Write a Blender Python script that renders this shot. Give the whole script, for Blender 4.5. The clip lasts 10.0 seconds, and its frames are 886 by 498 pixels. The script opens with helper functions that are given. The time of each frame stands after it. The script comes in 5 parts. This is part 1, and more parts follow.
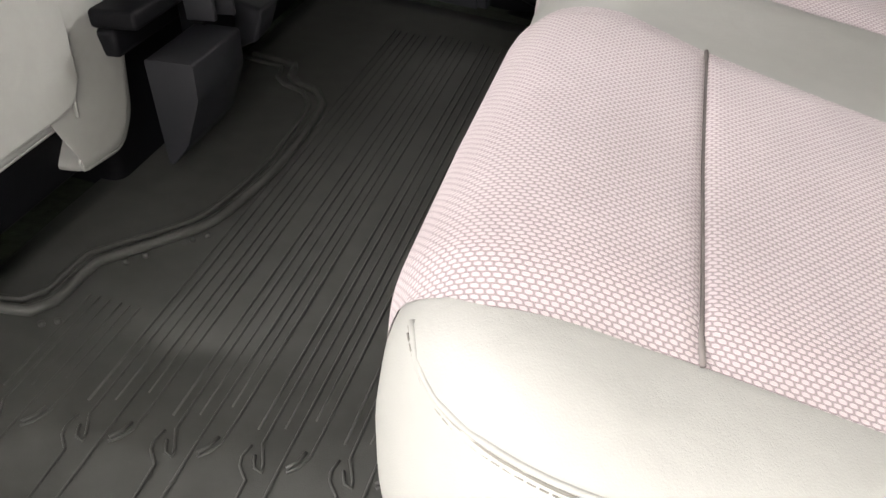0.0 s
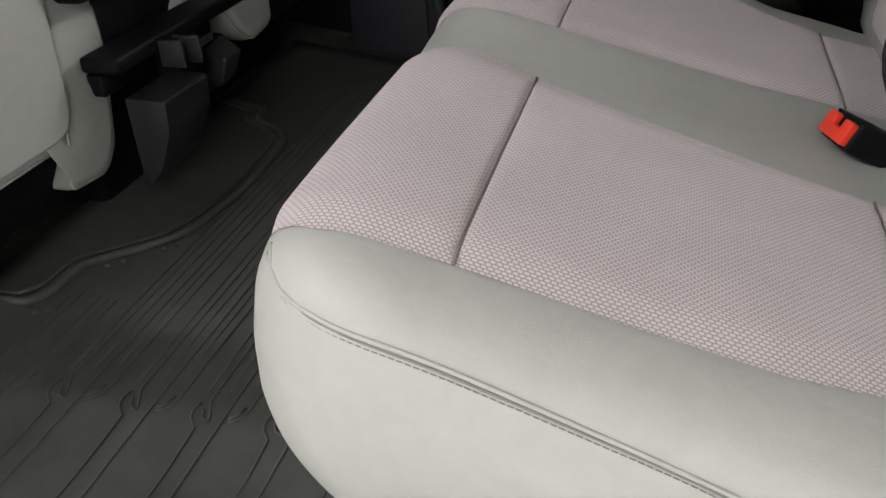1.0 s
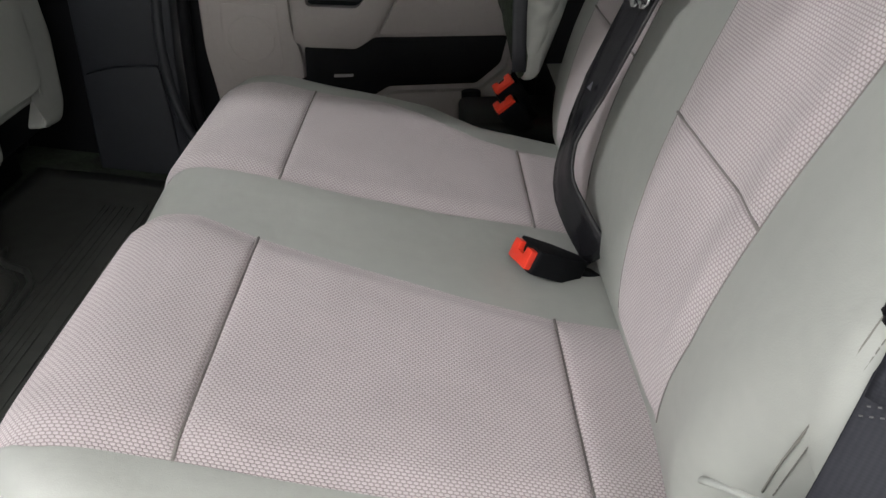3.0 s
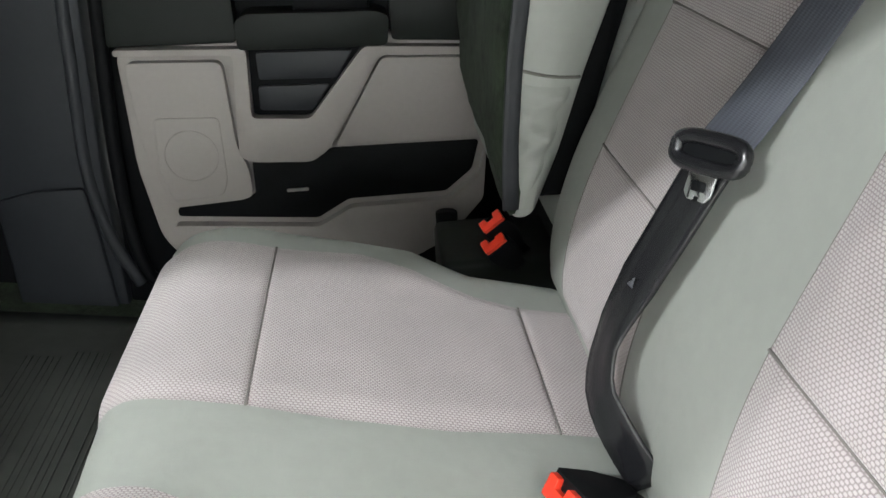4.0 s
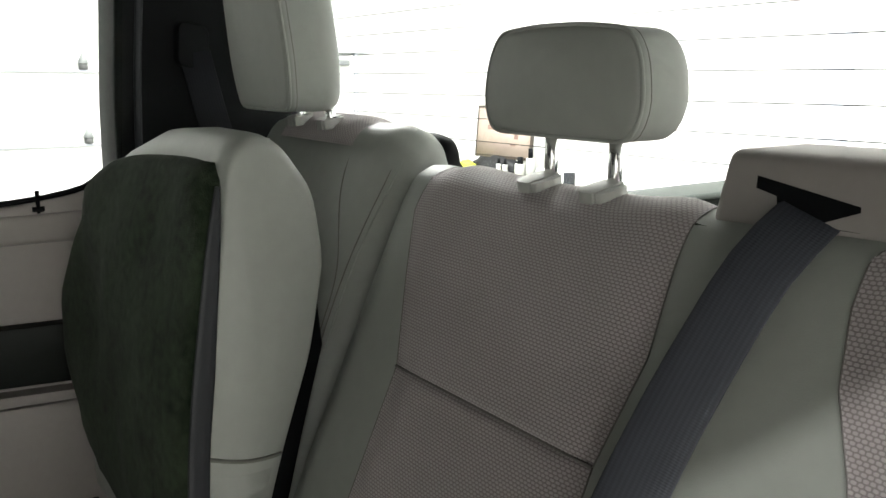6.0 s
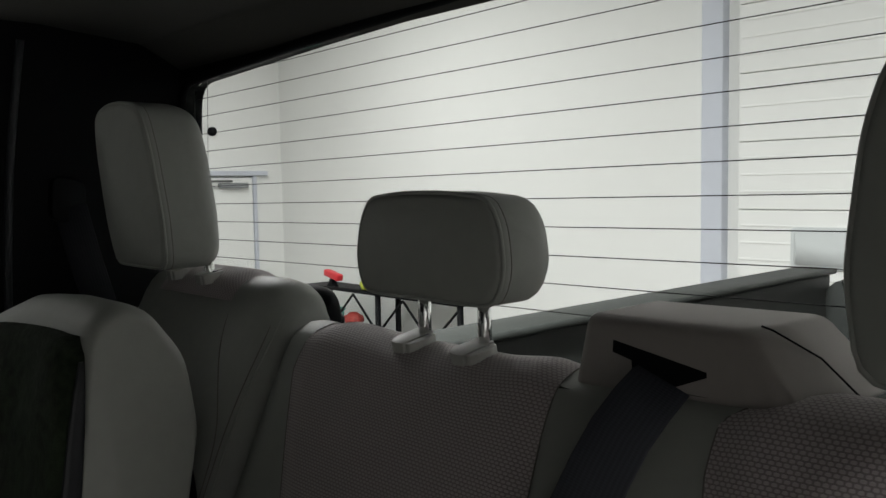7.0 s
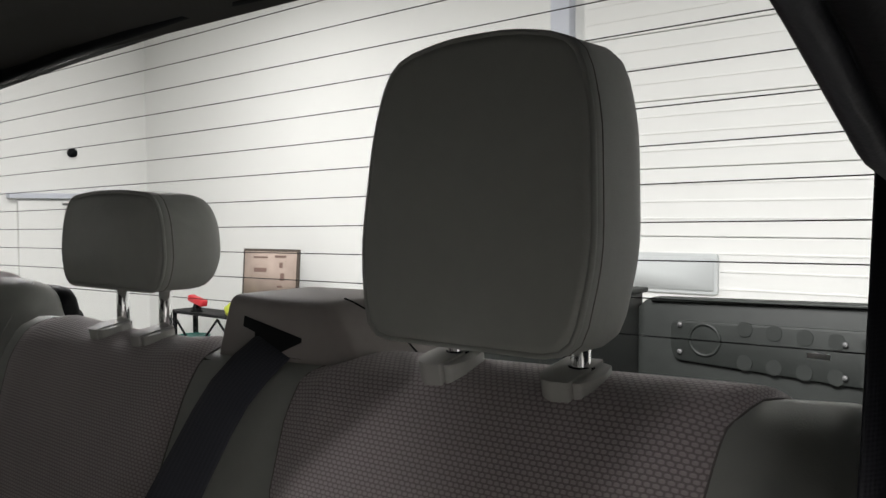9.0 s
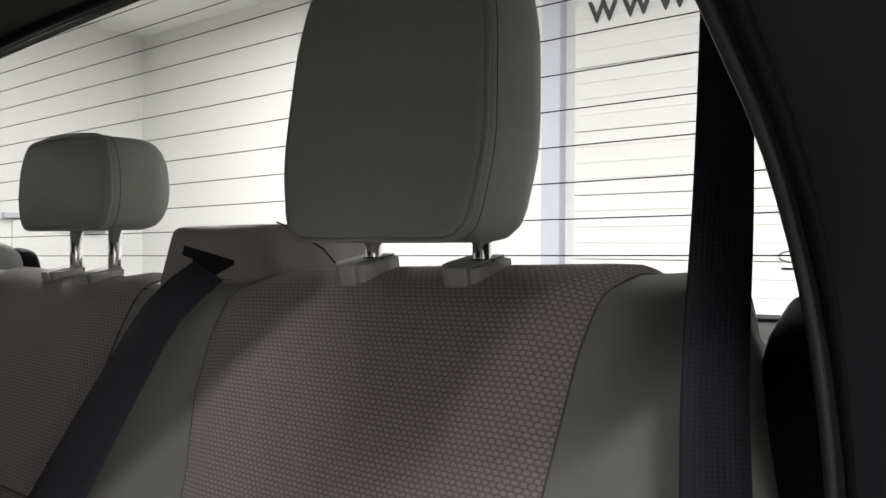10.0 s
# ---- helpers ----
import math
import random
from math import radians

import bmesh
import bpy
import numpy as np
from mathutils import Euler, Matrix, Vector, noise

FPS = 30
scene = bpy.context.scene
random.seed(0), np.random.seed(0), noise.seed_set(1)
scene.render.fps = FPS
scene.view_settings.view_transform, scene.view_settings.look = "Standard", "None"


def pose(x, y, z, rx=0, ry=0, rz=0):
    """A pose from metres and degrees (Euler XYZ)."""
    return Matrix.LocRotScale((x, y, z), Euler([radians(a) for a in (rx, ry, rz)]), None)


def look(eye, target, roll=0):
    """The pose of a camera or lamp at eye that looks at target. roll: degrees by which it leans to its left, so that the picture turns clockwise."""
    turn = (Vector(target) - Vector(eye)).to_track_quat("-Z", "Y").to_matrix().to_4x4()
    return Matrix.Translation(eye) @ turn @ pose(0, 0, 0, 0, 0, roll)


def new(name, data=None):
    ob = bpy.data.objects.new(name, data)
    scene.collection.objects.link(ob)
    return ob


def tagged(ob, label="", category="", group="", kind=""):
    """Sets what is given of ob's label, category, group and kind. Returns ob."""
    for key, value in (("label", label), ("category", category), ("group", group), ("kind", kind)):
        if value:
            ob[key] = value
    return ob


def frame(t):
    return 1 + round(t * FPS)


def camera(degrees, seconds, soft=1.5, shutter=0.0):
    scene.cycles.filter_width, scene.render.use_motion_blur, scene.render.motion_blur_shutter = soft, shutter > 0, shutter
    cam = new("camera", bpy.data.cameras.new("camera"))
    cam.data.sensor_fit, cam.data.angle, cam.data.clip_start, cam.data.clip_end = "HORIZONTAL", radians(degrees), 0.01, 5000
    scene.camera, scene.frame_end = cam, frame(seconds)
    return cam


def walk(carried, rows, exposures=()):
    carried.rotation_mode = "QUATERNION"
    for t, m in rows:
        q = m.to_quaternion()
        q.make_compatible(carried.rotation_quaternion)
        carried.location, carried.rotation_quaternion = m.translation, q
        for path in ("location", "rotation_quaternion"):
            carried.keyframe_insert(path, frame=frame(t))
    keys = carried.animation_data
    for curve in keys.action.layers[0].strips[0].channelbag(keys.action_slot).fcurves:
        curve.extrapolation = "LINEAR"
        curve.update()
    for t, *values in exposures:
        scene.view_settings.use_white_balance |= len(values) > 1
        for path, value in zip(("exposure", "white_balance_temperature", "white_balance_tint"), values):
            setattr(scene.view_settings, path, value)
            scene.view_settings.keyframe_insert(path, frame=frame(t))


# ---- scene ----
cam = camera(56.0, 10.0)
PATH = [
    (0, (-0.354, -0.912, 0.691), (-0.813, 0.645, -0.477), -2.3),
    (0.5, (-0.244, -0.998, 0.697), (-0.72, 0.589, -0.423), -2.5),
    (1, (-0.192, -1.081, 0.737), (-0.679, 0.548, -0.316), -2.9),
    (1.5, (-0.142, -1.204, 0.765), (-0.554, 0.463, -0.26), -2.2),
    (2, (-0.089, -1.244, 0.812), (-0.388, 0.454, -0.201), -1.4),
    (2.5, (-0.085, -1.19, 0.843), (-0.206, 0.56, -0.119), -1.8),
    (2.7, (-0.098, -1.15, 0.847), (-0.169, 0.607, -0.105), -1.6),
    (3.8, (-0.141, -0.906, 0.919), (-0.051, 0.867, -0.002), -2.9),
    (4, (-0.17, -0.825, 0.945), (-0.04, 0.962, 0.056), -2.6),
    (4.5, (-0.243, -0.641, 0.992), (0.172, 1.152, 0.208), -1.4),
    (5, (-0.26, -0.558, 1.001), (0.54, 1.143, 0.318), 0.2),
    (5.5, (-0.247, -0.527, 1.02), (0.793, 1.094, 0.48), 0.4),
    (6, (-0.252, -0.512, 1.053), (0.904, 1.067, 0.639), 0.6),
    (6.2, (-0.248, -0.508, 1.07), (0.95, 1.057, 0.729), 0.3),
    (7.3, (-0.224, -0.561, 1.103), (1.176, 0.863, 0.988), -0.6),
    (7.5, (-0.227, -0.588, 1.102), (1.2, 0.809, 1.0), 0.0),
    (8, (-0.19, -0.664, 1.101), (1.28, 0.69, 1.016), -0.6),
    (8.5, (-0.184, -0.745, 1.101), (1.322, 0.569, 1.017), -0.7),
    (9, (-0.158, -0.768, 1.071), (1.38, 0.507, 0.987), -0.4),
    (9.5, (-0.153, -0.802, 1.026), (1.402, 0.454, 0.964), -0.5),
    (10, (-0.142, -0.834, 0.979), (1.4, 0.439, 0.977), 0.4),
]
# seconds, stops, white balance and tint: the clip's camera adapts as it moves from the lit cushion into the shaded corner and then to the window
EXPOSURES = [(0, 1.1, 6650, 18), (0.5, 0.4, 6600, 19), (1.0, 0.25, 6450, 14), (2.7, 0.4, 6350, 13), (3.8, 1.15, 6200, 7), (4.1, 1.5, 6150, 5), (4.5, 2.0, 6100, 5), (5.0, 1.85, 6150, 6), (5.5, 1.15, 6350, 7),
             (6.2, 0.3, 6500, 5), (7.3, -1.7, 6400, 11), (8.5, -1.5, 6450, 13), (9.5, -0.8, 6500, 14), (10, -0.8, 6500, 14)]
walk(cam, [(t, look(e, a, r)) for t, e, a, r in PATH], EXPOSURES)

# ---- world and lights ----
world = bpy.data.worlds.new("world")
scene.world = world
world.use_nodes = True
world.node_tree.nodes["Background"].inputs[0].default_value = (0.8, 0.85, 0.9, 1)
world.node_tree.nodes["Background"].inputs[1].default_value = 0.05


def area_lamp(name, at, aim, sx, sy, watts, colour=(1.0, 0.985, 0.965)):
    d = bpy.data.lights.new(name, "AREA")
    d.shape, d.size, d.size_y, d.energy, d.color = "RECTANGLE", sx, sy, watts, colour
    ob = new(name, d)
    ob.matrix_world = look(at, aim)
    return ob


CEIL = 3.45
GROUND = -0.95
# first two follow the shadow edges; the other four are added fill and wall wash
LAMPS = [(-2.6, -2.85, 120, 1.2, 0.15), (-4.3, -1.78, 85, 1.2, 0.15), (-0.5, 0.1, 1700, 2.6, 0.5), (2.7, 5.1, 270, 1.6, 0.5), (-1.4, 6.4, 25, 2.4, 0.5), (1.2, -4.8, 60, 1.6, 0.8)]
for lx, ly, watts, wide, deep in LAMPS:
    area_lamp("unseen_ceiling_lamp", (lx, ly, CEIL - 0.14), (lx, ly, 0), wide, deep, watts)

# ---- materials ----


def nodes_of(name):
    m = bpy.data.materials.new(name)
    m.use_nodes = True
    nt = m.node_tree
    return m, nt, nt.nodes["Principled BSDF"]


def mat(name, colour, rough=0.6, metal=0.0, noise_scale=40.0, vary=0.08, bump=0.15, bump_scale=900.0, bump_dist=0.0005, spec=0.5, big=3.0, sheen=0.0, wrinkle=0.0, ribs=0.0):
    """A plain surface with variation at two scales and a fine relief."""
    m, nt, b = nodes_of(name)
    L = nt.links.new
    co = nt.nodes.new("ShaderNodeTexCoord")
    n1 = nt.nodes.new("ShaderNodeTexNoise")
    n1.inputs["Scale"].default_value, n1.inputs["Detail"].default_value = noise_scale, 5
    n2 = nt.nodes.new("ShaderNodeTexNoise")
    n2.inputs["Scale"].default_value, n2.inputs["Detail"].default_value = big, 4
    L(co.outputs["Object"], n1.inputs["Vector"])
    L(co.outputs["Object"], n2.inputs["Vector"])
    mx = nt.nodes.new("ShaderNodeMath")
    mx.operation = "ADD"
    L(n1.outputs["Fac"], mx.inputs[0])
    L(n2.outputs["Fac"], mx.inputs[1])
    ramp = nt.nodes.new("ShaderNodeMapRange")
    ramp.inputs["From Min"].default_value, ramp.inputs["From Max"].default_value = 0.6, 1.4
    ramp.inputs["To Min"].default_value, ramp.inputs["To Max"].default_value = 1 - vary, 1 + vary
    L(mx.outputs[0], ramp.inputs["Value"])
    mul = nt.nodes.new("ShaderNodeMix")
    mul.data_type, mul.blend_type = "RGBA", "MULTIPLY"
    mul.inputs["Factor"].default_value = 1
    mul.inputs["A"].default_value = (*colour, 1)
    L(ramp.outputs["Result"], mul.inputs["B"])
    L(mul.outputs["Result"], b.inputs["Base Color"])
    rr = nt.nodes.new("ShaderNodeMapRange")
    rr.inputs["To Min"].default_value, rr.inputs["To Max"].default_value = max(0.02, rough - 0.08), min(1, rough + 0.08)
    L(n2.outputs["Fac"], rr.inputs["Value"])
    L(rr.outputs["Result"], b.inputs["Roughness"])
    b.inputs["Metallic"].default_value = metal
    b.inputs["Specular IOR Level"].default_value = spec
    if sheen:
        b.inputs["Sheen Weight"].default_value = sheen
    if bump:
        n3 = nt.nodes.new("ShaderNodeTexNoise")
        n3.inputs["Scale"].default_value, n3.inputs["Detail"].default_value = bump_scale, 3
        L(co.outputs["Object"], n3.inputs["Vector"])
        bp = nt.nodes.new("ShaderNodeBump")
        bp.inputs["Strength"].default_value, bp.inputs["Distance"].default_value = bump, bump_dist
        L(n3.outputs["Fac"], bp.inputs["Height"])
        L(bp.outputs["Normal"], b.inputs["Normal"])
        if wrinkle or ribs:
            if wrinkle:
                n4 = nt.nodes.new("ShaderNodeTexNoise")
                n4.inputs["Scale"].default_value, n4.inputs["Detail"].default_value, n4.inputs["Distortion"].default_value = 20, 4, 0.6
            else:
                n4 = nt.nodes.new("ShaderNodeTexWave")
                n4.bands_direction = "DIAGONAL"
                n4.inputs["Scale"].default_value, n4.inputs["Distortion"].default_value = 420, 0.6
            L(co.outputs["Object"], n4.inputs["Vector"])
            bp2 = nt.nodes.new("ShaderNodeBump")
            bp2.inputs["Strength"].default_value, bp2.inputs["Distance"].default_value = wrinkle or ribs, 0.006 if wrinkle else 0.0012
            L(n4.outputs["Fac"], bp2.inputs["Height"])
            L(bp2.outputs["Normal"], bp.inputs["Normal"])
    return m


def weave_mat(name, light, dark, cell, row):
    """Woven seat cloth: rows of raised light threads, staggered, over dark gaps, laid out by the panel's own metre coordinates."""
    m, nt, b = nodes_of(name)
    L = nt.links.new
    uv = nt.nodes.new("ShaderNodeUVMap")
    sep = nt.nodes.new("ShaderNodeSeparateXYZ")
    L(uv.outputs["UV"], sep.inputs[0])

    def math_node(op, a, c):
        q = nt.nodes.new("ShaderNodeMath")
        q.operation = op
        for k, v in enumerate((a, c)):
            if v is None:
                continue
            if isinstance(v, float):
                q.inputs[k].default_value = v
            else:
                L(v, q.inputs[k])
        return q.outputs[0]
    wob = nt.nodes.new("ShaderNodeTexNoise")
    wob.inputs["Scale"].default_value, wob.inputs["Detail"].default_value = 160, 2
    L(uv.outputs["UV"], wob.inputs["Vector"])
    wv = math_node("MULTIPLY", math_node("SUBTRACT", wob.outputs["Fac"], 0.5), 1.2)
    across = math_node("ADD", math_node("DIVIDE", sep.outputs[1], row), math_node("MULTIPLY", wv, 0.12))
    shift = math_node("MULTIPLY", math_node("MODULO", math_node("FLOOR", math_node("ADD", across, 1000.0), None), 2.0), 0.5)
    along = math_node("ADD", math_node("ADD", math_node("DIVIDE", sep.outputs[0], cell), math_node("MULTIPLY", wv, 0.2)), shift)
    cu = math_node("ABSOLUTE", math_node("SINE", math_node("MULTIPLY", along, math.pi), None), None)
    cv = math_node("ABSOLUTE", math_node("SINE", math_node("MULTIPLY", across, math.pi), None), None)
    dots = nt.nodes.new("ShaderNodeMapRange")
    dots.interpolation_type = "SMOOTHSTEP"
    dots.inputs["From Min"].default_value, dots.inputs["From Max"].default_value = 0.05, 0.62
    L(math_node("MULTIPLY", cu, cv), dots.inputs["Value"])
    wc = nt.nodes.new("ShaderNodeMix")
    wc.data_type = "RGBA"
    wc.inputs["A"].default_value = (*dark, 1)
    wc.inputs["B"].default_value = (*light, 1)
    L(dots.outputs["Result"], wc.inputs["Factor"])
    n2 = nt.nodes.new("ShaderNodeTexNoise")
    n2.inputs["Scale"].default_value, n2.inputs["Detail"].default_value = 9, 5
    L(uv.outputs["UV"], n2.inputs["Vector"])
    ramp = nt.nodes.new("ShaderNodeMapRange")
    ramp.inputs["From Min"].default_value, ramp.inputs["From Max"].default_value = 0.3, 0.7
    ramp.inputs["To Min"].default_value, ramp.inputs["To Max"].default_value = 0.93, 1.06
    L(n2.outputs["Fac"], ramp.inputs["Value"])
    mul = nt.nodes.new("ShaderNodeMix")
    mul.data_type, mul.blend_type = "RGBA", "MULTIPLY"
    mul.inputs["Factor"].default_value = 1
    L(wc.outputs["Result"], mul.inputs["A"])
    L(ramp.outputs["Result"], mul.inputs["B"])
    L(mul.outputs["Result"], b.inputs["Base Color"])
    bp = nt.nodes.new("ShaderNodeBump")
    bp.inputs["Strength"].default_value, bp.inputs["Distance"].default_value = 0.6, 0.0007
    L(dots.outputs["Result"], bp.inputs["Height"])
    L(bp.outputs["Normal"], b.inputs["Normal"])
    b.inputs["Roughness"].default_value = 0.75
    b.inputs["Sheen Weight"].default_value = 0.25
    return m


def web_mat(name, colour):
    """Belt webbing: ridges along the strap and fine picks across it, by the strap's own metre coordinates."""
    m, nt, b = nodes_of(name)
    L = nt.links.new
    uv = nt.nodes.new("ShaderNodeUVMap")
    sep = nt.nodes.new("ShaderNodeSeparateXYZ")
    L(uv.outputs["UV"], sep.inputs[0])
    waves = []
    for out, pitch in ((sep.outputs[0], 0.0042), (sep.outputs[1], 0.0021)):
        k = nt.nodes.new("ShaderNodeMath")
        k.operation = "MULTIPLY"
        k.inputs[1].default_value = 2 * math.pi / pitch
        L(out, k.inputs[0])
        c = nt.nodes.new("ShaderNodeMath")
        c.operation = "SINE"
        L(k.outputs[0], c.inputs[0])
        waves.append(c.outputs[0])
    mixw = nt.nodes.new("ShaderNodeMath")
    mixw.operation = "MULTIPLY_ADD"
    mixw.inputs[1].default_value = 0.45
    L(waves[1], mixw.inputs[0])
    L(waves[0], mixw.inputs[2])
    rng = nt.nodes.new("ShaderNodeMapRange")
    rng.inputs["From Min"].default_value, rng.inputs["From Max"].default_value = -1.4, 1.4
    L(mixw.outputs[0], rng.inputs["Value"])
    col = nt.nodes.new("ShaderNodeMix")
    col.data_type = "RGBA"
    col.inputs["A"].default_value = (*[c * 0.85 for c in colour], 1)
    col.inputs["B"].default_value = (*[c * 1.12 for c in colour], 1)
    L(rng.outputs["Result"], col.inputs["Factor"])
    L(col.outputs["Result"], b.inputs["Base Color"])
    bp = nt.nodes.new("ShaderNodeBump")
    bp.inputs["Strength"].default_value, bp.inputs["Distance"].default_value = 0.35, 0.0006
    L(rng.outputs["Result"], bp.inputs["Height"])
    L(bp.outputs["Normal"], b.inputs["Normal"])
    b.inputs["Roughness"].default_value = 0.6
    b.inputs["Specular IOR Level"].default_value = 0.2
    return m


def emit_mat(name, colour, strength):
    m, nt, b = nodes_of(name)
    b.inputs["Emission Color"].default_value = (*colour, 1)
    b.inputs["Emission Strength"].default_value = strength
    return m


VINYL = mat("vinyl", (0.333, 0.345, 0.319), 0.5, noise_scale=60, vary=0.05, bump=0.35, bump_scale=1000, bump_dist=0.0005, wrinkle=0.22)
CLOTH = weave_mat("woven_cloth", (0.515, 0.463, 0.467), (0.295, 0.251, 0.256), 0.0050, 0.0031)
CARPET = mat("dark_carpet", (0.028, 0.039, 0.024), 0.95, noise_scale=90, vary=0.7, bump=0.9, bump_scale=550, bump_dist=0.0016, spec=0.1, big=13.0, sheen=0.05)
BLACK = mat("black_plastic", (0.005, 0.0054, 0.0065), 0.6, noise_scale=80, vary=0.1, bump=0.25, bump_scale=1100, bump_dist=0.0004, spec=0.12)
DARKGREY = mat("charcoal_plastic", (0.028, 0.030, 0.035), 0.5, noise_scale=80, vary=0.08, bump=0.3, bump_scale=900, bump_dist=0.0005, spec=0.35)
BEIGE = mat("stone_plastic", (0.345, 0.315, 0.30), 0.55, noise_scale=90, vary=0.04, bump=0.3, bump_scale=800, bump_dist=0.0005)
RUBBER = mat("rubber_mat", (0.058, 0.061, 0.056), 0.45, noise_scale=30, vary=0.25, bump=0.3, bump_scale=700, bump_dist=0.0006, big=5, spec=0.35)
GREYWEB = web_mat("grey_webbing", (0.07, 0.074, 0.092))
WEBBING = web_mat("belt_webbing", (0.02, 0.021, 0.027))
RED = mat("red_button", (0.75, 0.045, 0.02), 0.35, vary=0.05, bump=0)
CHROME = mat("chrome", (0.92, 0.92, 0.92), 0.12, 1.0, vary=0.04, bump=0)
LINER = mat("headliner", (0.06, 0.058, 0.053), 0.95, noise_scale=200, vary=0.08, bump=0.4, bump_scale=900, bump_dist=0.0008)
WHITE = mat("white_wall", (0.78, 0.78, 0.76), 0.7, noise_scale=12, vary=0.03, bump=0.1, bump_scale=60, bump_dist=0.002, big=0.6)
# dark colour for the unseen west wall, chosen to weaken light bounced into the cab
GREYWALL = mat("low_bounce_wall", (0.11, 0.11, 0.108), 0.8, noise_scale=12, vary=0.06, bump=0.2, bump_scale=60, bump_dist=0.003, big=0.6)
CONCRETE = mat("concrete", (0.26, 0.255, 0.24), 0.6, noise_scale=8, vary=0.18, bump=0.2, bump_scale=60, bump_dist=0.002, big=0.8)
GREYBLUE = mat("blue_grey_paint", (0.55, 0.57, 0.63), 0.6, noise_scale=12, vary=0.05, bump=0.1, bump_scale=80)
BEDPAINT = mat("truck_bed_paint", (0.010, 0.012, 0.0105), 0.6, noise_scale=25, vary=0.3, bump=0.2, bump_scale=200)
BAND = mat("band_plastic", (0.010, 0.0125, 0.011), 0.5, noise_scale=80, vary=0.1, bump=0.3, bump_scale=900, bump_dist=0.0005, spec=0.2)
CONSOLE = mat("console_plastic", (0.014, 0.015, 0.018), 0.55, noise_scale=80, vary=0.08, bump=0.3, bump_scale=900, bump_dist=0.0005, spec=0.35)
STEEL = mat("latch_steel", (0.75, 0.75, 0.77), 0.16, 1.0, vary=0.1, bump=0)
ACCENT = mat("accent_plastic", (0.085, 0.088, 0.10), 0.5, noise_scale=80, vary=0.08, bump=0.3, bump_scale=900, bump_dist=0.0005)
EDGEGREY = mat("edge_grey", (0.10, 0.10, 0.10), 0.5, vary=0.05)
THREAD = mat("thread", (0.17, 0.17, 0.15), 0.8, vary=0.1, bump=0)
SEAMDARK = mat("seam_shadow_cloth", (0.19, 0.175, 0.165), 0.9, vary=0.1, bump=0)

# ---- building helpers ----
from mathutils.bvhtree import BVHTree


def mesh_of(name, bm, material, smooth=True):
    me = bpy.data.meshes.new(name)
    bmesh.ops.recalc_face_normals(bm, faces=bm.faces[:])
    bm.to_mesh(me)
    bm.free()
    if material is not None:
        me.materials.append(material)
    if smooth:
        me.shade_smooth()
    return me


def part(name, bm, material, parent, label="", smooth=True):
    ob = new(name, mesh_of(name, bm, material, smooth))
    if parent is not None:
        ob.parent = parent
    if label:
        tagged(ob, label)
    return ob


def thing(name, label, category, group="", kind=""):
    ob = new(name)
    ob.empty_display_size = 0.05
    return tagged(ob, label, category, group, kind)


def solo(name, bm, material, label, category, group="", kind="", smooth=True):
    return tagged(part(name, bm, material, None, "", smooth), label, category, group, kind)


def box(x0, x1, y0, y1, z0, z1, bev=0.0, seg=2, bm=None):
    bm2 = bmesh.new()
    bmesh.ops.create_cube(bm2, size=1)
    bmesh.ops.scale(bm2, vec=(x1 - x0, y1 - y0, z1 - z0), verts=bm2.verts)
    bmesh.ops.translate(bm2, vec=((x0 + x1) / 2, (y0 + y1) / 2, (z0 + z1) / 2), verts=bm2.verts)
    if bev:
        bmesh.ops.bevel(bm2, geom=bm2.edges[:], offset=bev, segments=seg, affect="EDGES", profile=0.5)
    return join(bm, bm2)


def join(bm, other):
    if bm is None:
        return other
    me = bpy.data.meshes.new("tmp")
    other.to_mesh(me)
    other.free()
    bm.from_mesh(me)
    bpy.data.meshes.remove(me)
    return bm


def moved(bm, m):
    bmesh.ops.transform(bm, matrix=m, verts=bm.verts)
    return bm


def prism(poly, a0, a1, axis="y", bev=0.0, seg=2, bm=None):
    """A polygon of pairs, drawn out between a0 and a1 along an axis. Pairs are (x, z) for y, (y, z) for x, (x, y) for z."""
    put = {"y": lambda p, a: (p[0], a, p[1]), "x": lambda p, a: (a, p[0], p[1]), "z": lambda p, a: (p[0], p[1], a)}[axis]
    b = bmesh.new()
    lo = [b.verts.new(put(p, a0)) for p in poly]
    hi = [b.verts.new(put(p, a1)) for p in poly]
    b.faces.new(lo)
    b.faces.new(hi[::-1])
    n = len(poly)
    for i in range(n):
        b.faces.new((lo[i], lo[(i + 1) % n], hi[(i + 1) % n], hi[i]))
    bmesh.ops.recalc_face_normals(b, faces=b.faces[:])
    if bev:
        bmesh.ops.bevel(b, geom=b.edges[:], offset=bev, segments=seg, affect="EDGES", profile=0.5, clamp_overlap=True)
    return join(bm, b)


def spline(pts, step, closed=False):
    """Catmull-Rom through points of any dimension, resampled to about one step."""
    P = [np.array(p, float) for p in pts]
    n = len(P)
    out = []
    for i in range(n if closed else n - 1):
        if closed:
            a, b, c, d = P[i - 1], P[i], P[(i + 1) % n], P[(i + 2) % n]
        else:
            a, b, c, d = P[max(i - 1, 0)], P[i], P[i + 1], P[min(i + 2, n - 1)]
        k = max(1, int(np.linalg.norm(c - b) / step))
        for j in range(k):
            t = j / k
            out.append(0.5 * (2 * b + (c - a) * t + (2 * a - 5 * b + 4 * c - d) * t * t + (3 * b - a - 3 * c + d) * t ** 3))
    if not closed:
        out.append(P[-1])
    return out


